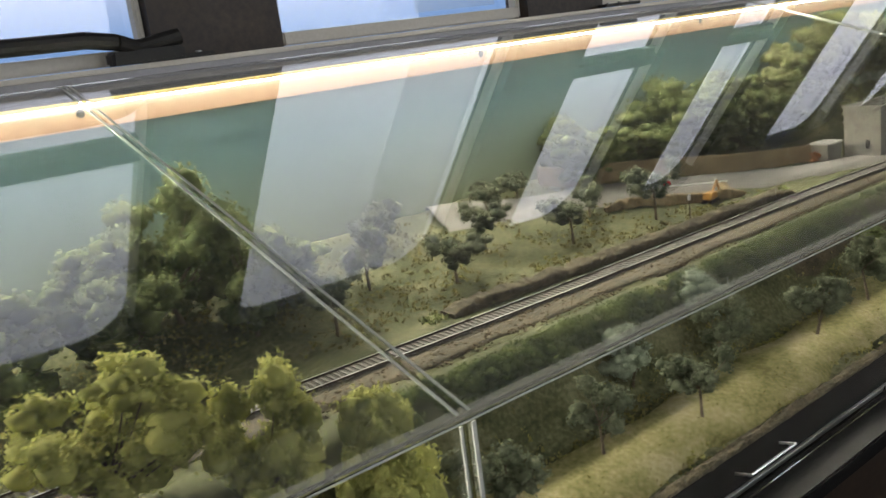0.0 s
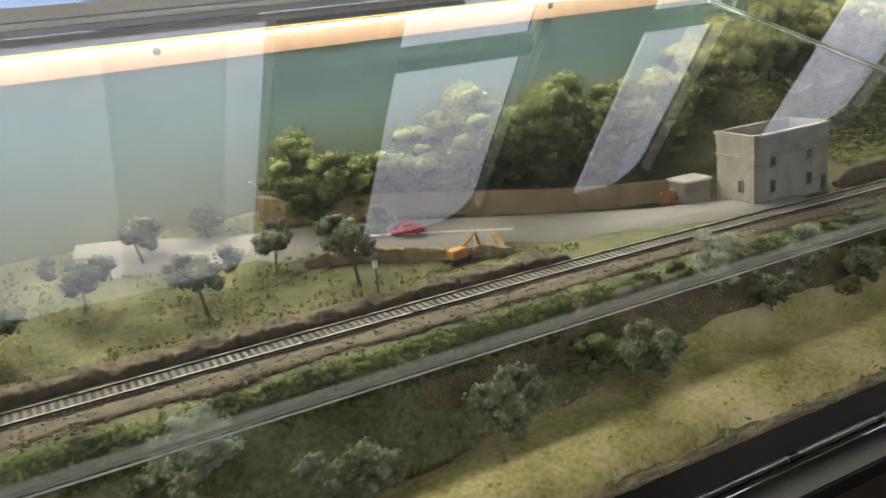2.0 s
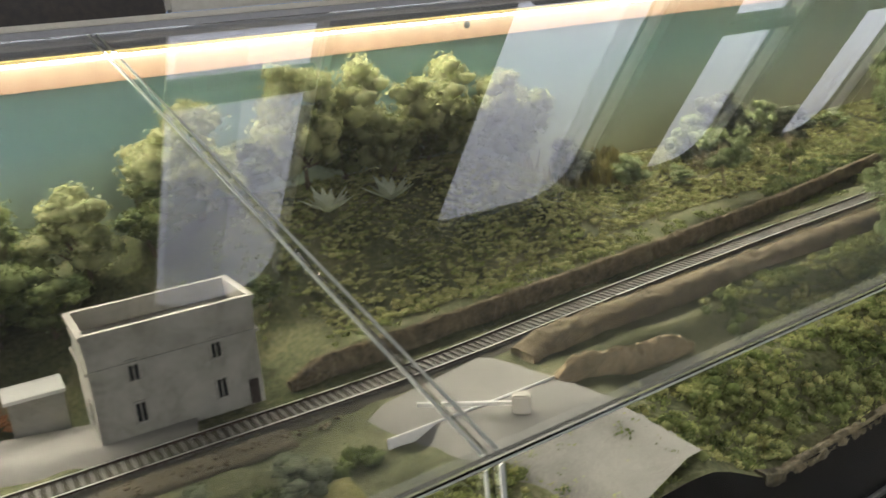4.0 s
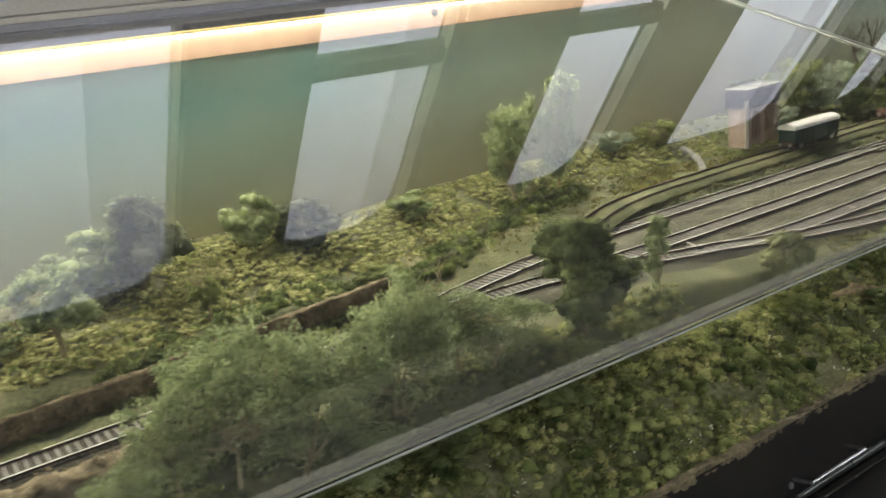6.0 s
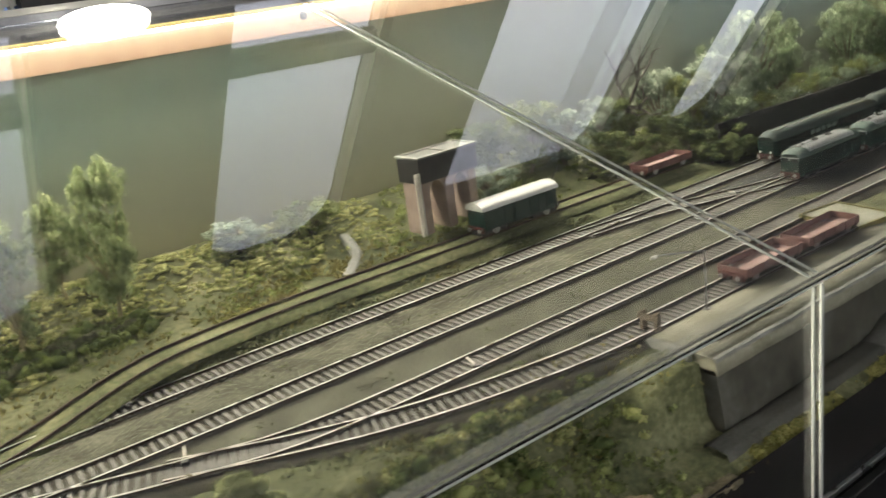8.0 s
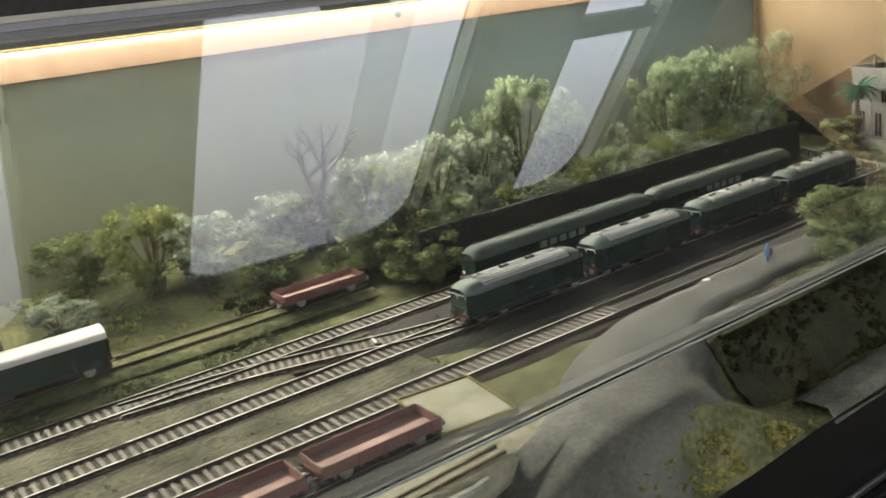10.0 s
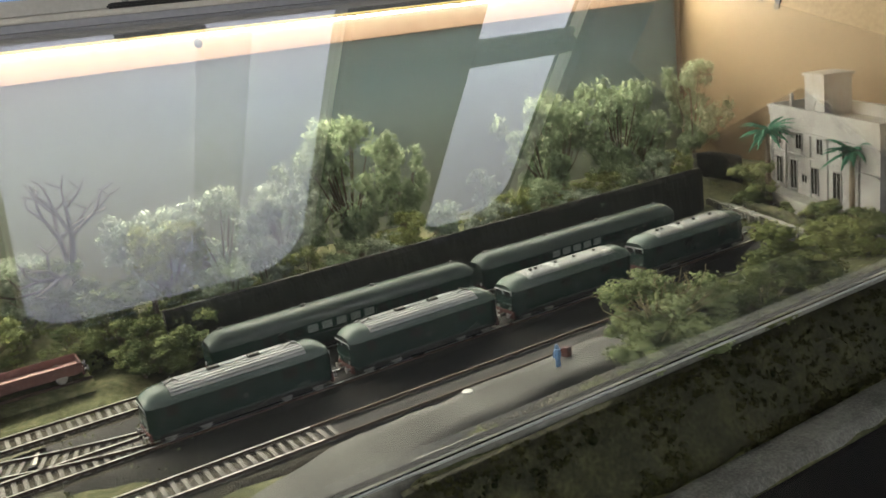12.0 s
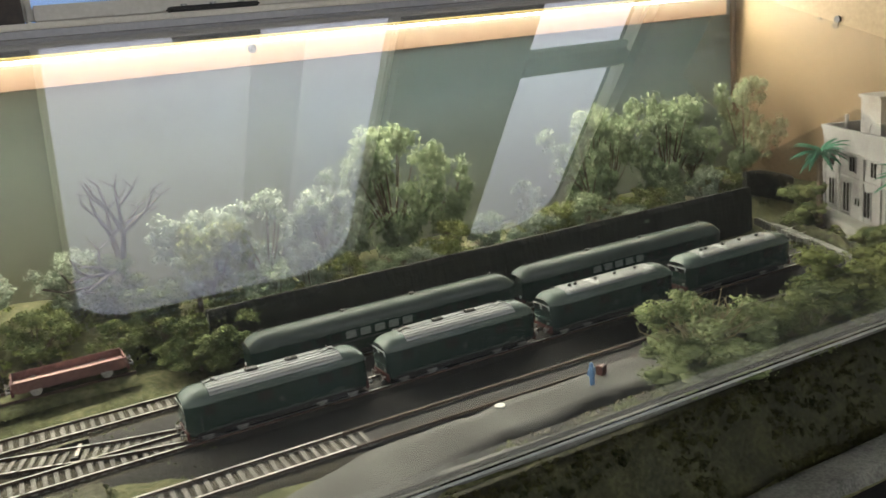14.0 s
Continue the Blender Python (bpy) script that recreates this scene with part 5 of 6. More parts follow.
gate = thing("crossing_barrier", pose(-1.372, -0.105, 0.006, 0, 0, -42), "white crossing barrier on a stone block", "barrier")
part("boom", B(-0.045, 0.04, -0.0016, 0.0016, 0.004, 0.0075, 0.0004), WHITE, gate)
part("block", B(0.035, 0.05, -0.006, 0.006, -0.003, 0.014, 0.0015), PLASTER, gate, "pale stone block")


def car(m):
    t = thing("car", m, "small shiny red toy car on the road", "car")
    rings = []
    for x, w, h in ((-0.023, 0.008, 0.007), (-0.02, 0.0095, 0.0095), (-0.008, 0.0102, 0.0105), (0.01, 0.0102, 0.0102), (0.019, 0.0096, 0.009), (0.0225, 0.008, 0.0065)):
        rings.append([(x, -w, 0.0025), (x, -w * 1.03, h * 0.6), (x, -w * 0.85, h), (x, w * 0.85, h), (x, w * 1.03, h * 0.6), (x, w, 0.0025)])
    v, f = loft(rings, True)
    raw("body", v, f, CARRED, t, "glossy red body", True)
    rings = [[(x, -w, 0.0098), (x, -w * 0.8, h), (x, w * 0.8, h), (x, w, 0.0098)] for x, w, h in ((-0.014, 0.0086, 0.0105), (-0.009, 0.0088, 0.0158), (0.004, 0.0088, 0.016), (0.011, 0.0086, 0.0105))]
    v, f = loft(rings, True)
    raw("cabin", v, f, CARRED, t, "rounded red cabin")
    for s in (-1, 1):
        part("side_glass", B(-0.008, 0.004, -0.0003, 0.0003, 0.011, 0.0148), DARKGLASS, t).matrix_basis = pose(0, s * 0.0087, 0)
        for x in (-0.0135, 0.0135):
            wheel = part("wheel", disc(bmesh.new(), (0, 0, 0), 0.0038, 0.0028), BLACK, t)
            wheel.matrix_basis = pose(x, s * 0.0095, 0.0038)
            part("hub", disc(bmesh.new(), (0, s * 0.0015, 0), 0.0018, 0.0006), STEEL, wheel)
        part("headlamp", disc(bmesh.new(), (0, 0, 0), 0.0014, 0.001, "X", 10), WHITE, t).matrix_basis = pose(0.0222, s * 0.0062, 0.0062)
    return t


car(pose(-2.087, 0.244, gz(-2.087, 0.244) + 0.004, 0, 0, 158))
dig = thing("excavator", pose(-2.062, 0.152, gz(-2.06, 0.152) - 0.001, 0, 0, 12), "worn yellow excavator beside the stone wall", "excavator")
part("cab_body", B(-0.014, 0.014, -0.008, 0.008, 0.006, 0.018, 0.0015), YELLOW, dig)
for y in (-0.0075, 0.0075):
    part("crawler_track", B(-0.018, 0.018, y - 0.003, y + 0.003, 0, 0.006, 0.002), BLACK, dig)
part("boom", R((0.008, 0, 0.016), (0.032, 0, 0.032), 0.0022), YELLOW, dig)
part("dipper", R((0.032, 0, 0.032), (0.04, 0, 0.012), 0.0018), YELLOW, dig)
part("bucket", B(0.036, 0.046, -0.005, 0.005, 0.004, 0.012, 0.001), RUST, dig)
mast = thing("signal_post", pose(-2.2, 0.095, 0.002), "thin dark line-side post", "post")
part("pole", R((0, 0, 0), (0, 0, 0.045), 0.0011), BARK, mast)
part("board", B(-0.003, 0.003, -0.001, 0.001, 0.036, 0.045), WHITE, mast)


def stone_wall(name, pts, h, th, material, label, lump=0.004, base=-0.01, flat=False):
    """An uneven wall that follows the ground along a line."""
    line = smooth_line(pts, 0.003)
    rings = []
    for i, p in enumerate(line):
        q = line[min(i + 1, len(line) - 1)] - line[max(i - 1, 0)]
        n = q.normalized().cross(Vector((0, 0, 1)))
        g = gz(p.x, p.y)
        low = 1.0 if flat else 0.25 + 0.75 * min(1.0, min(i, len(line) - 1 - i) / 9)
        ring = []
        for s, z in ((-1, base), (-1, h * 0.3), (-0.96, h * 0.65), (-0.8, h * 0.9), (-0.4, h), (0, h), (0.4, h), (0.8, h * 0.9), (0.96, h * 0.65), (1, h * 0.3), (1, base)):
            d = lump * (noise.noise((p.x * 45, s * 2, z * 60)) + 0.8 * noise.noise((p.x * 170, s * 5 + p.y * 170, z * 150))) * (z > 0)
            if not flat and z > 0:
                d += lump * 0.4 * noise.noise((p.x * 420, s * 9, z * 500))
            ring.append((p.x + n.x * (s * th / 2 + d * 0.5), p.y + n.y * (s * th / 2 + d * 0.5), g + (z + (d if not flat else d * 0.2)) * (low if z > 0 else 1.0)))
        rings.append(ring)
    v, f = loft(rings, True)
    return tagged(raw(name, v, f, material, smooth=not flat), label, "wall")


stone_wall("boundary_wall", [(-2.25, 0.375), (-2.08, 0.315), (-1.86, 0.228), (-1.665, 0.172)], 0.03, 0.008, OCHRE, "ochre plastered boundary wall beside the road", 0.001, flat=True)
stone_wall("field_wall", [(-2.24, 0.235), (-2.14, 0.205), (-2.06, 0.165), (-2.01, 0.14), (-1.985, 0.135)], 0.014, 0.008, STONE, "low dry stone wall beside the road", 0.005)
stone_wall("gate_pier_wall", [(-1.995, 0.15), (-1.98, 0.2)], 0.016, 0.008, STONE, "short stone pier wall at the field gate", 0.003)
CUT = []
for k in range(12):
    t = k / 11
    CUT.append((-1.46 + 1.14 * t, 0.0635 + 0.028 * t + 0.052 * t * t))
stone_wall("cutting_wall", CUT, 0.0195, 0.011, BANKWALL, "tan earth and stone retaining wall behind the line", 0.0028)
stone_wall("cutting_wall", [(-1.26, -0.035), (-1.1, -0.03), (-0.97, -0.03), (-0.83, -0.03), (-0.68, -0.03), (-0.56, -0.036)], 0.014, 0.034, BANKWALL, "ragged earth and stone wall before the line", 0.006)
stone_wall("bank", [(-2.7, 0.1), (-2.4, 0.085), (-2.1, 0.08), (-1.95, 0.075)], 0.008, 0.03, EARTH, "brown earth bank behind the line", 0.006)
stone_wall("cutting_wall", [(-1.28, -0.105), (-1.2, -0.1), (-1.1, -0.105)], 0.018, 0.012, STONE, "short stone wall at the crossing", 0.005)
stone_wall("field_wall", [(0.02, -0.165), (0.1, -0.195), (0.2, -0.225), (0.26, -0.235)], 0.008, 0.007, STONE, "crumbling pale stone edge before the yard", 0.006)
stone_wall("yard_wall", [(0.93, 0.19), (1.2, 0.186), (1.5, 0.183), (1.655, 0.182)], 0.057, 0.012, DARKWALL, "dark mossy wall behind the yard", 0.003, flat=True)
stone_wall("yard_wall", [(1.715, 0.244), (1.745, 0.231), (1.778, 0.217)], 0.032, 0.016, DARKWALL, "dark end of the mossy wall", 0.003, flat=True)
stone_wall("garden_kerb", [(1.692, 0.18), (1.66, 0.1), (1.625, 0.01), (1.595, -0.07)], 0.004, 0.006, CONCRETE, "pale garden kerb before the building", 0.001)
stone_wall("garden_wall", [(1.31, -0.104), (1.38, -0.108), (1.46, -0.114), (1.52, -0.118)], 0.02, 0.009, MOSSBANK, "low dark mossy wall behind the roadside bushes", 0.0025)
for pts in ([(1.7, 0.165), (1.672, 0.09), (1.642, 0.015)], [(1.735, 0.11), (1.712, 0.06), (1.69, 0.005)], [(1.642, 0.005), (1.672, -0.012), (1.69, -0.018)]):
    stone_wall("garden_hedge", pts, 0.011, 0.011, MOSSBANK, "clipped dark hedge round a garden bed", 0.004)
stone_wall("road_kerb", [(0.98, -0.152), (1.1, -0.158), (1.3, -0.16), (1.6, -0.16), (1.82, -0.165)], 0.006, 0.01, CONCRETE, "pale kerb above the front slope", 0.002)
stone_wall("bank", [(-0.33, 0.158), (-0.289, 0.166), (-0.227, 0.188), (-0.176, 0.222), (-0.13, 0.238), (-0.03, 0.266), (0.064, 0.274)], 0.0035, 0.022, MOSSBANK, "ragged mossy earth bank behind the yard throat", 0.01)
for pts in ([(-3.3, -0.256), (-2.8, -0.256), (-2.2, -0.256), (-1.56, -0.256)], [(-1.2, -0.258), (-0.6, -0.257), (0.33, -0.258)]):
    tagged(stone_wall("earth_rim", pts, 0.003, 0.012, EARTH, "rough dark earth rim before the black board", 0.004), category="earth rim")


# ---- plants ----
def leaves(rng, centres, radii, n, size, stretch=1.0, flat=0.7):
    """Small leaf quads over lumps, more on top, lying roughly along the lump's surface. Returns verts and faces."""
    k = rng.integers(0, len(centres), n)
    d = rng.normal(size=(n, 3))
    d /= np.linalg.norm(d, axis=1)[:, None]
    d[:, 2] = np.where(rng.random(n) < 0.45, np.abs(d[:, 2]), d[:, 2])
    p = centres[k] + d * radii[k][:, None] * (0.72 + 0.45 * rng.random((n, 1))) * np.array([1, 1, flat])
    up = d + rng.normal(size=(n, 3)) * 0.5
    up /= np.linalg.norm(up, axis=1)[:, None]
    a = np.cross(up, rng.normal(size=(n, 3)))
    a /= np.linalg.norm(a, axis=1)[:, None]
    b = np.cross(up, a)
    s = size * (0.6 + 0.8 * rng.random((n, 1)))
    a, b = a * s * stretch, b * s * 0.6
    v = np.stack([p - a, p + b, p + a, p - b], 1).reshape(-1, 3)
    f = np.arange(4 * n).reshape(-1, 4)
    return v, f


ICO = bmesh.new()
bmesh.ops.create_icosphere(ICO, subdivisions=1, radius=1)
STONE_V = np.array([v.co[:] for v in ICO.verts])
STONE_F = np.array([[v.index for v in f.verts] for f in ICO.faces])
ICO.free()


def cores(rng, centres, radii, flat=0.7, fill=0.74):
    """Knobbly foam lumps inside a crown."""
    v, f = [], []
    for i, (c, r) in enumerate(zip(centres, radii)):
        bump = 1 + 0.18 * rng.normal(size=len(STONE_V))
        f.append(STONE_F + len(STONE_V) * i)
        v.append(c + STONE_V * bump[:, None] * r * fill * np.array([1, 1, flat]))
    return np.concatenate(v), np.concatenate(f)


GROWTH = {  # lowest and highest leaf, boughs, lumps a bough, bough and lump size, leaves a lump, leaf size, filling, spread
    "olive": (0.36, 0.98, 9, 5, 0.17, 0.11, 46, 0.024, 0.74, 0.36),
    "round": (0.05, 0.98, 22, 5, 0.15, 0.112, 52, 0.0185, 0.74, 0.34),
    "column": (0.04, 0.98, 16, 6, 0.12, 0.075, 62, 0.0145, 0.45, 0.2),
    "feather": (0.05, 0.98, 16, 6, 0.15, 0.095, 60, 0.0135, 0.0, 0.33),
    "ball": (0.2, 0.98, 30, 6, 0.13, 0.09, 76, 0.0125, 0.8, 0.33),
    "bush": (0.05, 0.95, 12, 4, 0.17, 0.13, 56, 0.0205, 0.72, 0.33),
    "airy": (0.04, 0.98, 20, 6, 0.13, 0.078, 46, 0.0175, 0.5, 0.32),
}


def tree_mesh(seed, sort):
    """Trunk and crown meshes of a tree one unit high and about one unit wide: boughs of small leafy lumps."""
    rng = np.random.default_rng(seed)
    low, top, boughs, per, bough, rad, n, size, fill, spread = GROWTH[sort]
    cz, hz = (low + top) / 2, (top - low) / 2
    d = rng.normal(size=(boughs, 3))
    d /= np.linalg.norm(d, axis=1)[:, None]
    main = d * (0.5 + 0.5 * rng.random((boughs, 1)) ** 0.5) * np.array([spread, spread, hz * 0.8]) + np.array([0, 0, cz])
    if sort in ("feather", "airy"):
        main[:, :2] *= (0.6 + 0.6 * np.sin(np.clip((main[:, 2] - low) / (top - low), 0, 1) * 2.7))[:, None]
    d = rng.normal(size=(boughs * per, 3))
    d /= np.linalg.norm(d, axis=1)[:, None]
    c = np.repeat(main, per, 0) + d * bough * (0.35 + 0.65 * rng.random((boughs * per, 1))) * np.array([1, 1, 0.8])
    c[:, 2] = np.clip(c[:, 2], low, top - rad * 0.5)
    lumps = len(c)
    rr = rad * (0.6 + 0.7 * rng.random(lumps))
    lv, lf = leaves(rng, c, rr, n * lumps, size, 1.5 if sort == "feather" else 1.0, 0.85)
    if fill:
        cv, cf = cores(rng, c, rr, 0.85, fill)
    else:
        cv, cf = np.zeros((0, 3)), np.zeros((0, 3), int)
    # trunk and limbs
    bm = bmesh.new()
    bend = Vector((rng.normal() * 0.05, rng.normal() * 0.05, low + 0.12))
    rod(bm, (0, 0, -0.06), bend * 0.5, 0.028, 0.02, 8)
    rod(bm, bend * 0.5, bend, 0.02, 0.014, 8)
    for i in range(0, lumps, 5):
        q = Vector(c[i])
        mid = bend.lerp(q, 0.5) + Vector((0, 0, -0.03))
        st = bend if q.z > bend.z else bend * 0.45
        rod(bm, st, mid, 0.01, 0.006, 5)
        rod(bm, mid, q, 0.006, 0.003, 5)
    tm = bpy.data.meshes.new("trunk")
    bm.to_mesh(tm)
    bm.free()
    me = bpy.data.meshes.new("crown")
    me.from_pydata(np.concatenate([cv, lv]).tolist(), [], cf.tolist() + (lf + len(cv)).tolist())
    me.polygons.foreach_set("use_smooth", [True] * len(me.polygons))
    return tm, me


SORTS = {}
for sort, count in (("ball", 1), ("olive", 3), ("round", 3), ("column", 2), ("feather", 3), ("bush", 3), ("airy", 3)):
    SORTS[sort] = [tree_mesh(11 * i + len(sort), sort) for i in range(count)]
LEAF = {"bright": BRIGHTLEAF, "olive": OLIVE, "dark": DARKLEAF, "yellow": YELLOWLEAF, "feather": FEATHER, "grey": GREYLEAF, "weed": WEED, "airy": AIRY}
MADE = {}


def plant(sort, leaf, x, y, h, w, label, category="tree", group="", z=None):
    i = random.randrange(len(SORTS[sort]))
    name = "shrub" if sort == "bush" or category == "shrub" else "tree"
    t = thing(name, pose(x, y, (gz(x, y) if z is None else z) - 0.002, 0, 0, random.uniform(0, 360)) @ Matrix.Diagonal((w, w, h, 1)), label, category, group)
    for part_name, me, material in (("trunk", SORTS[sort][i][0], TWIG if leaf == "feather" else BARK), ("crown", SORTS[sort][i][1], LEAF[leaf])):
        key = (part_name, sort, i, leaf)
        if key not in MADE:
            MADE[key] = me.copy()
            MADE[key].materials.append(material)
        o = new(part_name, MADE[key])
        o.parent = t
    return t


REAR_OLIVES = [(-2.379, 0.18, 0.083, 0.096), (-2.613, 0.182, 0.078, 0.096), (-2.636, 0.315, 0.085, 0.083), (-2.723, 0.232, 0.092, 0.086), (-2.824, 0.159, 0.1, 0.097), (-2.504, 0.247, 0.076, 0.083), (-2.278, 0.235, 0.074, 0.073), (-2.195, 0.165, 0.1, 0.1), (-2.42, 0.32, 0.07, 0.08), (-2.33, 0.35, 0.06, 0.07)]
for x, y, h, w in REAR_OLIVES:
    plant("olive", "olive", x, y, h, w, "grey-green olive tree with a forked trunk in the meadow", group="olive trees of the rear meadow")
FRONT_OLIVES = [(-2.359, -0.194, 0.085, 0.085), (-2.21, -0.189, 0.1, 0.09), (-2.03, -0.173, 0.088, 0.085), (-1.803, -0.125, 0.062, 0.071), (-1.659, -0.135, 0.07, 0.07), (-2.749, -0.187, 0.08, 0.08), (-2.495, -0.153, 0.085, 0.084), (-2.9, -0.2, 0.09, 0.09), (-2.62, -0.21, 0.08, 0.08)]
for x, y, h, w in FRONT_OLIVES:
    plant("olive", "olive", x, y, h, w, "small olive tree with bare forked trunk in the dry field", group="olive trees of the front field")
FRONT_BUSHES = [(-2.625, -0.124, 0.07, 0.075), (-2.06, -0.125, 0.05, 0.08), (-2.46, -0.105, 0.06, 0.08), (-1.862, -0.095, 0.075, 0.075), (-1.72, -0.1, 0.06, 0.06), (-1.594, -0.165, 0.047, 0.05), (-1.61, -0.09, 0.036, 0.075), (-1.527, -0.105, 0.03, 0.065), (-1.5, -0.2, 0.045, 0.07), (-1.45, -0.23, 0.045, 0.065), (-1.57, -0.22, 0.035, 0.05), (-1.682, -0.13, 0.028, 0.04)]
for x, y, h, w in FRONT_BUSHES:
    plant("bush", "grey" if h >= 0.06 else random.choice(("olive", "dark")), x, y, h, w, "soft grey-green shrub beside the line", "shrub", "shrubs before the line")
for x, y, h, w in ((-3.16, -0.055, 0.135, 0.16), (-3.06, -0.11, 0.16, 0.11), (-2.985, -0.15, 0.155, 0.12), (-3.23, -0.14, 0.12, 0.13), (-3.1, -0.19, 0.12, 0.12)):
    plant("round", "bright", x, y, h, w, "tall yellow-green foam tree close to the glass", group="trees close to the glass", z=gz(x, y))
BIG_REAR = [(-2.96, 0.29, 0.2, 0.15), (-2.9, 0.22, 0.17, 0.13), (-2.84, 0.27, 0.11, 0.14), (-3.05, 0.24, 0.15, 0.15), (-3.18, 0.2, 0.14, 0.16), (-2.17, 0.345, 0.135, 0.15), (-2.03, 0.345, 0.12, 0.16), (-1.89, 0.33, 0.17, 0.19), (-1.77, 0.32, 0.165, 0.16), (-1.67, 0.3, 0.145, 0.14), (-1.43, 0.335, 0.15, 0.16), (-1.29, 0.34, 0.165, 0.13), (-1.17, 0.335, 0.16, 0.14), (-1.03, 0.34, 0.15, 0.15), (-1.57, 0.31, 0.11, 0.11)]
for k, (x, y, h, w) in enumerate(BIG_REAR):
    plant("round", ("dark", "yellow")[k > 9], x, y, h, w * 1.15, "tall broad-crowned tree before the painted backdrop", group="tall trees along the backdrop")
for x, y, h, w in ((-2.1, 0.35, 0.08, 0.12), (-1.96, 0.325, 0.09, 0.13), (-1.83, 0.29, 0.09, 0.12), (-1.72, 0.27, 0.08, 0.11), (-1.62, 0.27, 0.085, 0.11), (-1.36, 0.36, 0.08, 0.11), (-1.22, 0.365, 0.08, 0.11), (-1.1, 0.355, 0.08, 0.11), (-1.5, 0.3, 0.09, 0.12), (-1.42, 0.19, 0.035, 0.05)):
    plant("bush", "dark", x, y, h, w, "dark shrub under the tall trees", "shrub", "undergrowth along the backdrop")
CUTTING = [(-0.683, 0.182, 0.092, 0.1), (-0.541, 0.172, 0.058, 0.045), (-0.575, 0.28, 0.115, 0.125), (-0.805, 0.265, 0.055, 0.07), (-0.728, 0.228, 0.036, 0.05), (-0.96, 0.34, 0.15, 0.14), (-0.37, 0.29, 0.07, 0.1), (-0.43, 0.315, 0.075, 0.075), (-0.2, 0.31, 0.04, 0.07), (-0.352, 0.165, 0.03, 0.06), (-0.89, 0.3, 0.08, 0.09), (-0.63, 0.3, 0.08, 0.1)]
for k, (x, y, h, w) in enumerate(CUTTING):
    plant("olive" if k < 2 else "bush" if h < 0.06 else "round", ("feather", "weed", "olive", "feather")[k % 4], x, y, h, w, "light green tree on the bank above the cutting", group="trees above the cutting")
for sort, x, y, h, w in (("airy", 0.045, 0.29, 0.19, 0.1), ("column", -0.055, 0.275, 0.155, 0.12), ("column", 0.01, 0.34, 0.12, 0.1)):
    plant(sort, "feather", x, y, h, w, "slender pale green tree before the backdrop", group="slender trees before the backdrop")
for x, y, h, w in ((-0.57, -0.1, 0.09, 0.12), (-0.48, -0.09, 0.1, 0.12), (-0.41, -0.06, 0.09, 0.11), (-0.63, -0.055, 0.1, 0.12), (-0.33, -0.075, 0.05, 0.08), (-0.54, -0.13, 0.05, 0.09), (-0.6, -0.08, 0.125, 0.125), (-0.66, -0.085, 0.07, 0.08), (-0.52, -0.058, 0.095, 0.1), (-0.445, -0.075, 0.115, 0.095), (-0.37, -0.08, 0.08, 0.085), (-0.71, -0.1, 0.06, 0.07)):
    plant("feather", "feather", x, y, h, w, "feathery pale green shrub with bare twigs", "shrub", "feathery shrubs before the line")
plant("ball", "dark", -0.258, -0.09, 0.126, 0.14, "dense round dark green tree before the yard")
plant("column", "feather", -0.14, -0.075, 0.095, 0.05, "thin feathery light green sapling")
plant("ball", "yellow", -0.01, -0.135, 0.062, 0.062, "small round yellow-green tree")
for x, y, h, w in ((-0.213, -0.11, 0.034, 0.05), (-0.297, -0.12, 0.036, 0.055), (-0.05, -0.16, 0.028, 0.05), (0.06, -0.21, 0.03, 0.06), (0.16, -0.24, 0.03, 0.06), (-0.35, -0.15, 0.03, 0.06), (-0.48, -0.16, 0.035, 0.07)):
    plant("bush", random.choice(("dark", "weed")), x, y, h, w, "low dark green shrub in rough grass", "shrub", "low shrubs before the yard")
YARD_REAR = [(0.6, 0.35, 0.06, 0.09), (0.655, 0.31, 0.09, 0.09), (0.72, 0.3, 0.07, 0.1), (0.861, 0.31, 0.06, 0.075), (0.965, 0.26, 0.09, 0.085), (0.56, 0.28, 0.04, 0.07), (0.78, 0.26, 0.045, 0.07), (0.3, 0.33, 0.035, 0.08), (0.21, 0.34, 0.03, 0.07), (0.9, 0.255, 0.05, 0.08)]
for k, (x, y, h, w) in enumerate(YARD_REAR):
    plant("airy", ("dark", "weed", "grey")[k % 3], x, y, h * 1.35, w * 1.25, "leafy green shrub on the bank behind the yard", "shrub", "shrubs behind the yard")
EAST = [(1.193, 0.29, 0.19, 0.15), (1.15, 0.34, 0.135, 0.1), (1.467, 0.29, 0.165, 0.12), (1.591, 0.285, 0.175, 0.15), (1.79, 0.31, 0.165, 0.13), (1.26, 0.3, 0.13, 0.09), (1.53, 0.33, 0.15, 0.11), (1.7, 0.32, 0.11, 0.1), (1.02, 0.275, 0.125, 0.125), (0.945, 0.3, 0.12, 0.125), (1.1, 0.28, 0.125, 0.11), (0.82, 0.33, 0.075, 0.085), (1.38, 0.3, 0.075, 0.06)]
for k, (x, y, h, w) in enumerate(EAST):
    plant("airy", ("airy", "grey")[k > 7], x, y, h * 1.06, w * 1.02, "airy light green tree behind the dark yard wall", group="airy trees behind the yard wall")
bush = plant("airy", "feather", 1.243, -0.15, 0.085, 0.125, "twiggy yellow-green bush beside the service road", "shrub")
rng = np.random.default_rng(77)
bm = bmesh.new()
for k in range(46):
    d = Vector((rng.normal() * 0.7, rng.normal() * 0.7, abs(rng.normal()) + 0.9)).normalized()
    p = Vector((0, 0, 0.3)) + d * 0.28
    q = p + d * 0.2 + Vector(rng.normal(size=3)) * 0.06
    rod(bm, p, q, 0.008, 0.004, 5)
    rod(bm, q, q + (d + Vector(rng.normal(size=3)) * 0.8) * 0.07, 0.004, 0.002, 4)
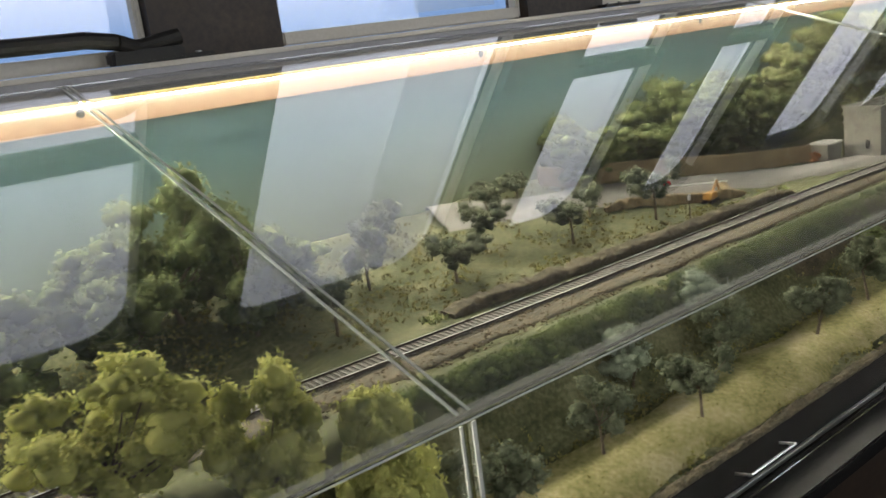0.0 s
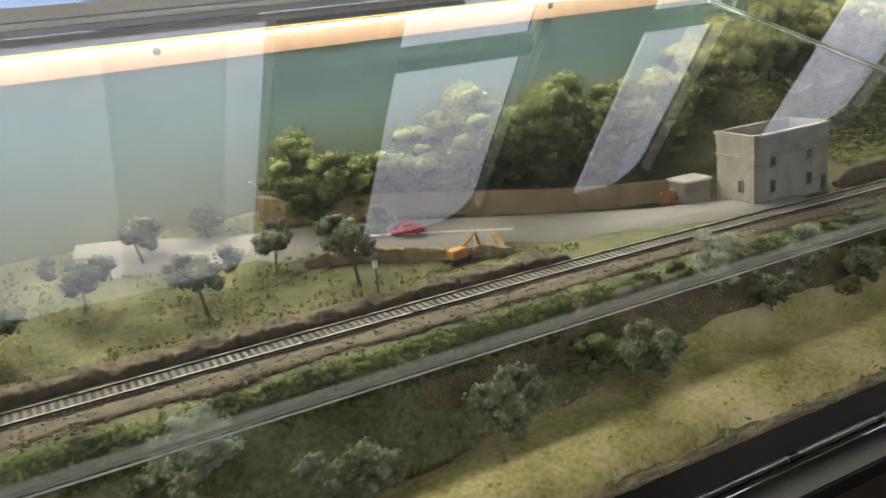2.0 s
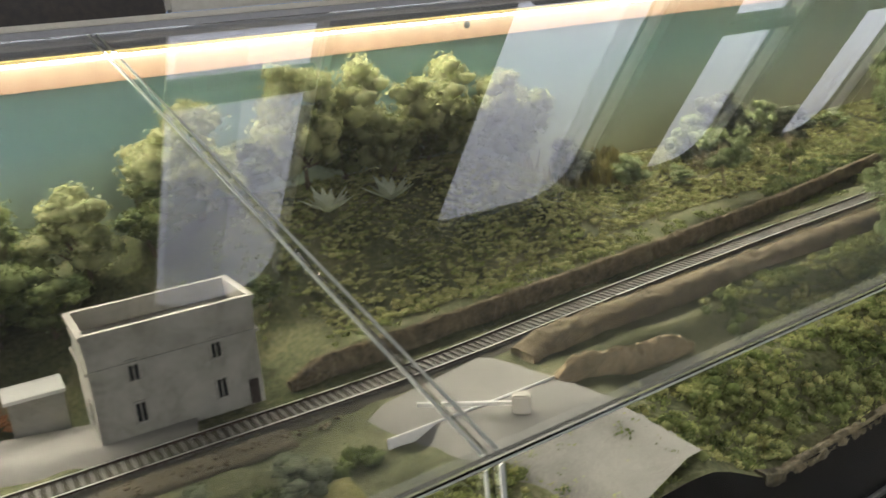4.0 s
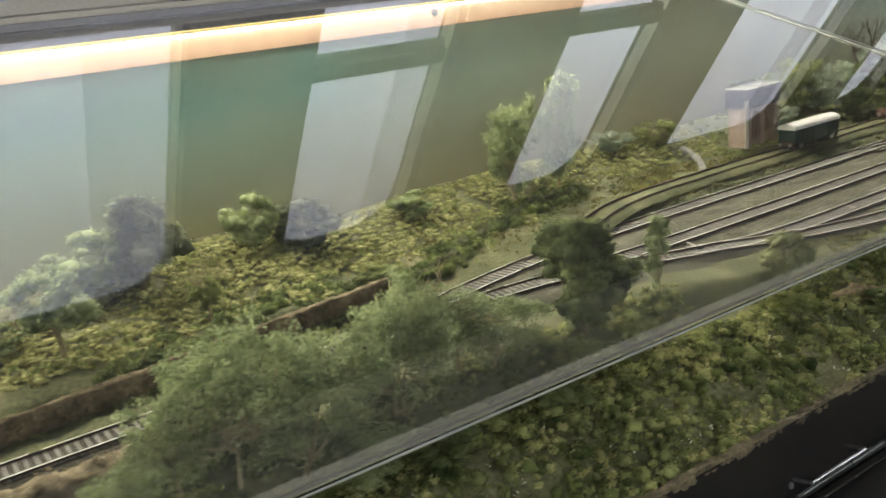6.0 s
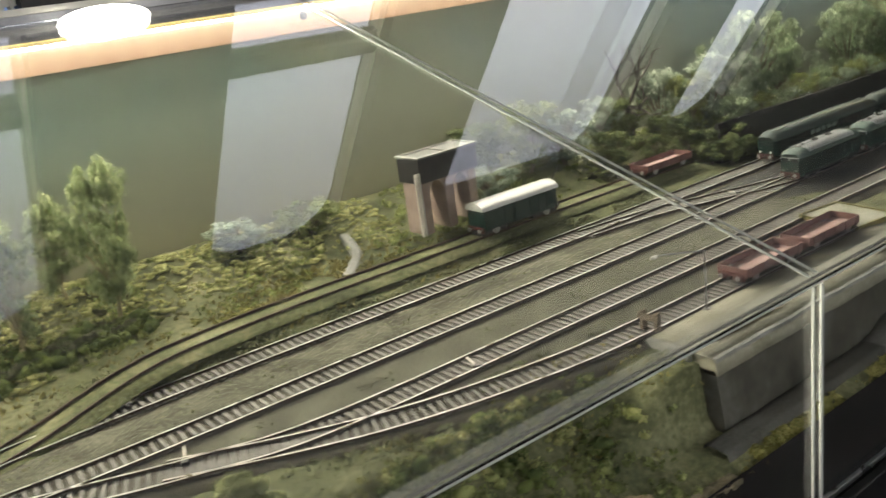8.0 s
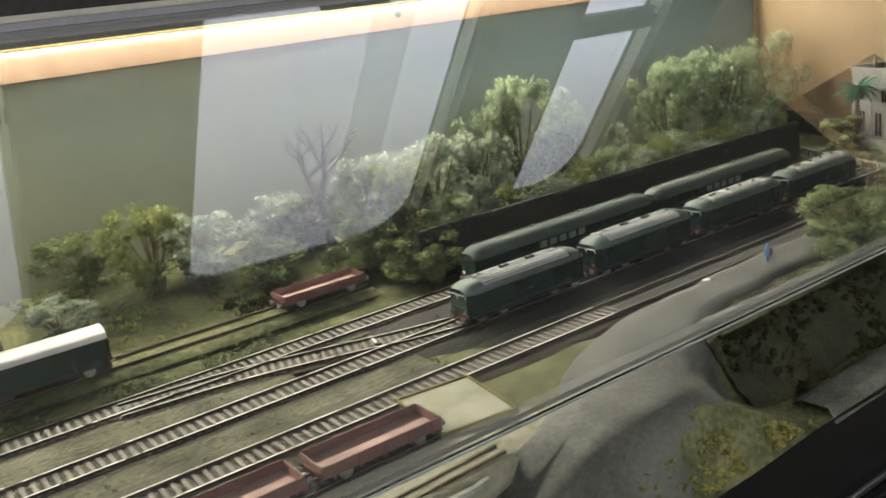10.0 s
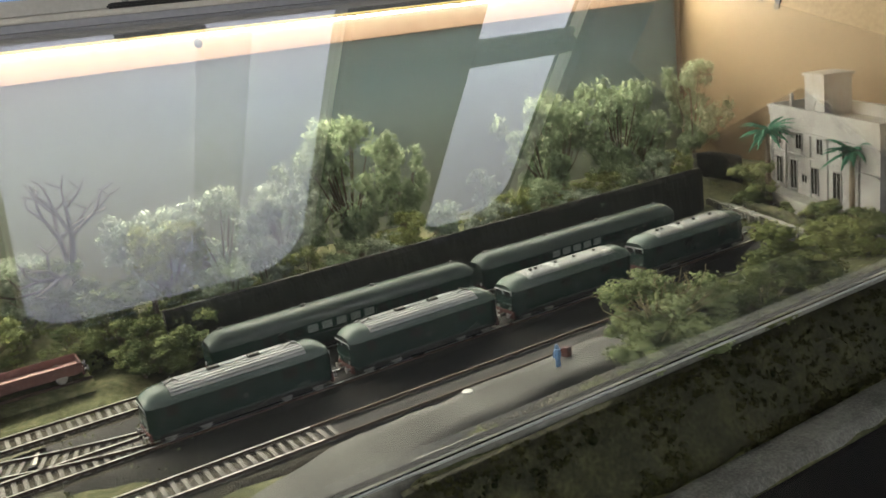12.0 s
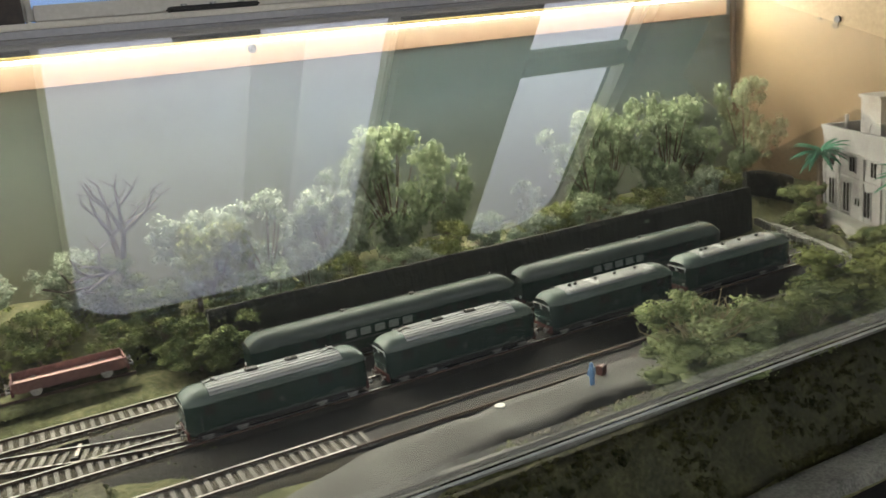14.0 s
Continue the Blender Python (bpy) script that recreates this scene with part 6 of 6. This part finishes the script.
part("twigs", bm, TWIG, bush, "pale bare twigs")
for x, y, h, w in ((1.225, -0.148, 0.05, 0.085), (1.272, -0.15, 0.06, 0.095)):
    plant("bush", "feather", x, y, h, w, "low yellow-green bush beside the service road", "shrub", "low bushes beside the service road")
plant("airy", "dark", 1.36, -0.15, 0.07, 0.12, "loose dark green bush beside the service road", "shrub")
plant("airy", "weed", 1.46, -0.14, 0.085, 0.15, "loose grey-green bush beside the service road", "shrub")
for x, y, h, w in ((1.697, 0.126, 0.066, 0.088), (1.63, -0.035, 0.045, 0.055), (1.6, -0.085, 0.05, 0.07), (1.66, 0.05, 0.016, 0.03), (1.69, 0.07, 0.018, 0.03), (1.65, 0.0, 0.034, 0.04)):
    plant("bush", "dark", x, y, h, w, "clipped dark shrub in the station garden", "shrub", "shrubs of the station garden")

for k in range(15):
    x = 1.0 + 0.047 * k + random.uniform(-0.012, 0.012)
    plant("airy", ("airy", "grey", "weed")[k % 3], x, random.uniform(0.212, 0.235), random.uniform(0.045, 0.08), random.uniform(0.06, 0.09), "leafy low growth behind the mossy yard wall", "shrub", "growth behind the yard wall")
for x, y, h, w in ((0.94, 0.172, 0.05, 0.08), (0.9, 0.175, 0.04, 0.07), (0.985, 0.168, 0.035, 0.05), (0.915, 0.188, 0.06, 0.085), (0.965, 0.205, 0.065, 0.08), (0.885, 0.225, 0.05, 0.07), (0.93, 0.165, 0.035, 0.05), (0.85, 0.235, 0.045, 0.07)):
    plant("airy", "dark", x, y, h, w, "dark straggly bush at the end of the mossy wall", "shrub", "bushes at the wall end")

bare = thing("bare_tree", pose(0.885, 0.315, gz(0.885, 0.315) - 0.002) @ Matrix.Diagonal((1.5, 1.3, 1.3, 1)), "bare grey-brown tree with crooked branches", "tree")
bm = bmesh.new()


def branch(bm, p, d, length, r, depth, rng):
    q = p + d * length
    rod(bm, p, q, r, r * 0.7, 6)
    if depth:
        for k in range(2 if depth < 3 else 3):
            turn = Vector(rng.normal(size=3)) * 0.6
            branch(bm, q, (d + turn + Vector((0, 0, 0.15))).normalized(), length * rng.uniform(0.62, 0.82), r * 0.66, depth - 1, rng)


branch(bm, Vector((0, 0, 0)), Vector((-0.15, 0, 1)).normalized(), 0.042, 0.0042, 4, np.random.default_rng(12))
part("branches", bm, GREYWOOD, bare)
for x, y, size in ((-0.4, -0.075, 1.25), (-0.47, -0.095, 1.0), (-0.62, -0.095, 1.1), (-0.68, 0.185, 1.1), (-0.54, 0.17, 0.9)):
    shrub = thing("bare_shrub", pose(x, y, gz(x, y) - 0.002, 0, 0, random.uniform(0, 360)) @ Matrix.Scale(size, 4), "pale twiggy shrub with almost no leaves", "shrub", "twiggy shrubs along the line")
    bm = bmesh.new()
    branch(bm, Vector((0, 0, 0)), Vector((0.1, 0, 1)).normalized(), 0.026, 0.0019, 5, np.random.default_rng(int(x * -100)))
    part("branches", bm, TWIG, shrub)


def palm(x, y, h):
    t = thing("palm_tree", pose(x, y, gz(x, y) - 0.002, 0, 0, random.uniform(0, 90)), "small palm tree with teal-green fronds", "palm", "palms before the station building")
    bm = bmesh.new()
    for k in range(8):
        rod(bm, (0, 0, h * k / 8), (0, 0, h * (k + 1) / 8), 0.0052 - 0.0002 * k, 0.0042 - 0.0002 * k, 9)
    part("trunk", bm, BARK, t, "ringed brown trunk")
    for k in range(26):
        a, rise = k * 2.4, 1.0 - 0.13 * (k % 9)
        v, f = [], []
        for i in range(13):
            s = i / 12
            r, z = 0.036 * s, 0.034 * rise * s - 0.022 * s * s
            w = 0.003 * math.sin(math.pi * min(1, s * 0.9 + 0.1)) * (1.5 if i % 2 else 0.7) + 0.0004
            for q in (-w, 0, w):
                v.append((r * math.cos(a) - q * math.sin(a), r * math.sin(a) + q * math.cos(a), h + z - abs(q) * 0.5))
            if i:
                b = 3 * i
                f += [(b - 3, b - 2, b + 1, b), (b - 2, b - 1, b + 2, b + 1)]
        raw("frond", v, f, PALMLEAF, t)


palm(1.702, 0.108, 0.104)
palm(1.66, -0.04, 0.092)
for x, y in ((-1.3, 0.268), (-1.215, 0.266)):
    t = thing("agave", pose(x, y, gz(x, y) + 0.008) @ Matrix.Scale(1.35, 4), "pale spiky agave plant on the hillside", "agave", "agaves on the hillside")
    for k in range(14):
        a, e = k * 2.4, 0.35 + 0.08 * (k % 7)
        d = Vector((math.cos(a) * math.cos(e), math.sin(a) * math.cos(e), math.sin(e)))
        s = Vector((-math.sin(a), math.cos(a), 0)) * 0.0042
        p = d * 0.016
        raw("spike", [tuple(-s * 0.5), tuple(s * 0.5), tuple(p + s), tuple(d * 0.03), tuple(p - s)], [(0, 1, 2, 4), (4, 2, 3)], AGAVE, t)


def cover(name, areas, material, label, size, seed, tall=1.0, per=5, gaps=-0.12):
    """Loose low growth scattered over stretches of ground: x0, x1, y0, y1, count."""
    rng = np.random.default_rng(seed)
    v, f = [], []
    for x0, x1, y0, y1, n in areas:
        px, py = rng.uniform(x0, x1, n), rng.uniform(y0, y1, n)
        for x, y in zip(px, py):
            if noise.noise((x * 14, y * 14, seed)) < gaps:
                continue
            if rng.random() > 0.1 + 5 * min(x - x0, x1 - x, 4 * (y - y0), 4 * (y1 - y)) / min(x1 - x0, 0.5):
                continue
            g = gz(x, y) - 0.002
            s = size * rng.uniform(0.5, 1.5)
            for _ in range(per):
                a, lean = rng.uniform(0, 6.283), rng.uniform(0.1, 0.9)
                ox, oy = rng.normal(size=2) * s * 0.7
                dx, dy = math.cos(a), math.sin(a)
                w, hh = s * 0.42, s * 0.75 * tall * rng.uniform(0.6, 1.3)
                b = len(v)
                v += [(x + ox - dy * w, y + oy + dx * w, g), (x + ox + dy * w, y + oy - dx * w, g), (x + ox + dx * lean * s + dy * w * 0.5, y + oy + dy * lean * s - dx * w * 0.5, g + hh), (x + ox + dx * lean * s - dy * w * 0.5, y + oy + dy * lean * s + dx * w * 0.5, g + hh * 0.9)]
                f.append((b, b + 1, b + 2, b + 3))
    return tagged(raw(name, v, f, material, kind="stuff"), label, "ground cover")


cover("weeds", [(-1.25, 0.34, -0.26, -0.13, 2200), (-1.0, -0.1, -0.14, -0.05, 900), (-1.5, -1.25, -0.26, -0.16, 500), (-2.8, -1.6, -0.085, -0.05, 2200), (-2.75, -1.9, 0.085, 0.12, 900), (-1.4, -0.3, 0.085, 0.14, 900)], WEED, "rough low weeds and herbs", 0.0032, 3, 1.2, 12)
cover("scrub", [(-1.05, -0.1, 0.15, 0.39, 1500), (-0.2, 0.9, 0.22, 0.39, 1800), (-1.5, -0.95, 0.15, 0.39, 800), (0.75, 1.8, 0.21, 0.39, 1300), (1.54, 1.72, -0.12, 0.11, 300), (0.8, 0.97, 0.2, 0.24, 300), (0.9, 1.3, -0.148, -0.138, 400)], WEED, "low green scrub on the rear bank", 0.0032, 5, 1.3, 12)
cover("hedge", [(-2.85, -1.98, -0.078, -0.048, 1200), (-0.7, -0.3, 0.118, 0.15, 900), (-0.31, -0.2, 0.165, 0.2, 420), (-0.2, -0.09, 0.215, 0.252, 420), (-0.06, 0.07, 0.258, 0.285, 350)], DARKLEAF, "dark green hedge growth along the line", 0.0034, 7, 1.4, 12, -0.04)
cover("dry_grass", [(-3.3, -1.55, -0.26, -0.1, 3500), (-3.3, -1.95, 0.1, 0.39, 3600), (-0.9, 0.5, 0.14, 0.3, 1500), (0.0, 0.4, -0.2, -0.1, 600), (0.05, 0.35, 0.21, 0.27, 700), (0.34, 1.05, -0.261, -0.25, 700)], DRYGRASS, "short straw-coloured grass tufts", 0.0035, 9, 1.2, 3)
cover("yard_grass", [(-0.3, 0.9, 0.06, 0.1, 1500), (-0.2, 0.9, -0.035, 0.01, 1500), (0.0, 0.75, 0.135, 0.17, 1400), (0.1, 0.7, -0.105, -0.075, 1000), (0.0, 0.42, -0.15, -0.07, 1300), (-0.1, 0.3, 0.12, 0.2, 900)], YARDGRASS, "thin grass between the yard tracks", 0.003, 13, 1.0, 3)
cover("flowers", [(-0.9, 0.2, -0.255, -0.15, 260)], FLOWER, "tiny white flowers in the rough grass", 0.0032, 21, 0.9, 2)
cover("reeds", [(-0.95, -0.72, 0.28, 0.36, 520)], DRYGRASS, "tall dry reeds on the hill", 0.006, 23, 5.0, 4)


def hummocks(name, areas, material, label, r0, r1, seed, leaf=14, flat=0.62, gaps=-0.25, clear=0.027, size=0.0016):
    """Knobbly low clumps with small leaves, strewn over stretches of ground clear of the rails: x0, x1, y0, y1, count."""
    rng = np.random.default_rng(seed)
    rails = np.array([(p.x, p.y) for line in LINES.values() for p in line])
    spots = []
    for x0, x1, y0, y1, n in areas:
        for x, y in zip(rng.uniform(x0, x1, n).tolist(), rng.uniform(y0, y1, n).tolist()):
            if noise.noise((x * 17, y * 17, seed)) > gaps and np.min((rails[:, 0] - x) ** 2 + (rails[:, 1] - y) ** 2) > clear ** 2:
                spots.append((x, y, gz(x, y)))
    c = np.array(spots)
    n = len(c)
    r = r0 + (r1 - r0) * rng.random(n) ** 2.2
    base, faces = STONE_V, STONE_F
    wide = rng.uniform(0.75, 1.35, (n, 1, 2))
    bump = 1 + 0.22 * rng.normal(size=(n, len(base), 1))
    dome = base[None] * bump * r[:, None, None] * (0.74 if leaf else 1.0)
    dome[:, :, :2] *= wide
    dome[:, :, 2] *= flat
    dome = dome + c[:, None, :]
    v = [dome.reshape(-1, 3)]
    f = (faces[None] + (np.arange(n) * len(base))[:, None, None]).reshape(-1, 3).tolist()
    if leaf:
        lv, lf = leaves(rng, c, r * 1.15, n * leaf, size, 1.2, flat)
        f += (lf + n * len(base)).tolist()
        v.append(lv)
    return tagged(raw(name, np.concatenate(v).tolist(), f, material, smooth=True, kind="stuff"), label, "ground cover")


hummocks("moss_bank", [(-1.38, -0.95, 0.105, 0.37, 2300), (-0.95, -0.4, 0.15, 0.38, 2600), (-0.42, -0.05, 0.215, 0.38, 1100), (-0.05, 0.4, 0.27, 0.385, 900)], MOSSLIGHT, "soft yellow-green moss hummocks on the rear bank", 0.0022, 0.0078, 31, 8, 0.42, -0.45, size=0.0014)
FRONT = ((-1.22, 0.3, -0.252, -0.135), (-1.05, -0.12, -0.135, -0.06), (-1.5, -1.22, -0.25, -0.17))
for name, material, label, counts, r0, r1, seed, gap in (
        ("weed_clumps", ROUGHWEED, "rough mixed weeds and herbs before the line", (2000, 800, 140), 0.0022, 0.0085, 33, -0.15),
        ("dark_clumps", HEDGE, "dark green herbs in patches before the line", (1300, 700, 110), 0.0025, 0.0105, 45, 0.08),
        ("moss_clumps", MOSSLIGHT, "yellow-green moss cushions in patches before the line", (1900, 700, 150), 0.0018, 0.0062, 47, 0.02)):
    hummocks(name, [(*q, n) for q, n in zip(FRONT, counts)], material, label, r0, r1, seed, 30, 0.8, gap, size=0.0013)
hummocks("line_hedge", [(-2.95, -2.0, -0.094, -0.056, 1300), (-2.0, -1.62, -0.085, -0.056, 110), (-1.72, -1.46, -0.112, -0.088, 150), (-0.6, -0.2, 0.15, 0.19, 180)], HEDGE, "dark green uneven hedge along the line", 0.003, 0.0105, 35, 24, 0.95, -0.18, size=0.0015)
hummocks("bank_hedge", [(-0.36, -0.25, 0.15, 0.185, 110), (-0.25, -0.17, 0.185, 0.225, 90), (-0.17, -0.08, 0.22, 0.25, 90), (-0.08, 0.07, 0.245, 0.285, 110)], HEDGE, "dark ragged growth on the bank behind the yard throat", 0.004, 0.0125, 51, 30, 0.95, -0.3, size=0.0015)
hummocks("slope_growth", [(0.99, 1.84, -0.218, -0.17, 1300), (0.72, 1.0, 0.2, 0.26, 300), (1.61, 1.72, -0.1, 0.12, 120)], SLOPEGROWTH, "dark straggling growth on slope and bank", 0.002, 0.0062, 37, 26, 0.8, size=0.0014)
hummocks("field_moss", [(-3.2, -1.52, -0.252, -0.15, 1500), (-3.1, -1.95, 0.11, 0.36, 900), (0.05, 0.36, 0.21, 0.27, 260), (0.36, 0.98, -0.259, -0.248, 1100)], FIELDMOSS, "thin yellow moss cushions in the dry field", 0.0012, 0.0042, 39, 8, 0.5, 0.02)
hummocks("verge_rubble", [(0.93, 1.3, -0.142, -0.131, 520), (1.3, 1.8, -0.148, -0.138, 260)], EARTH, "brown rubble and dirt along the service road", 0.0008, 0.0026, 61, 0, 0.6, -0.3)
hummocks("shoulder_stones", [(-3.0, -1.45, -0.035, 0.03, 2600), (-1.1, -0.5, -0.015, 0.07, 500)], BANKWALL, "loose gravel stones on the line's shoulder", 0.0008, 0.0026, 41, 0, 0.8, -0.4, 0.017)
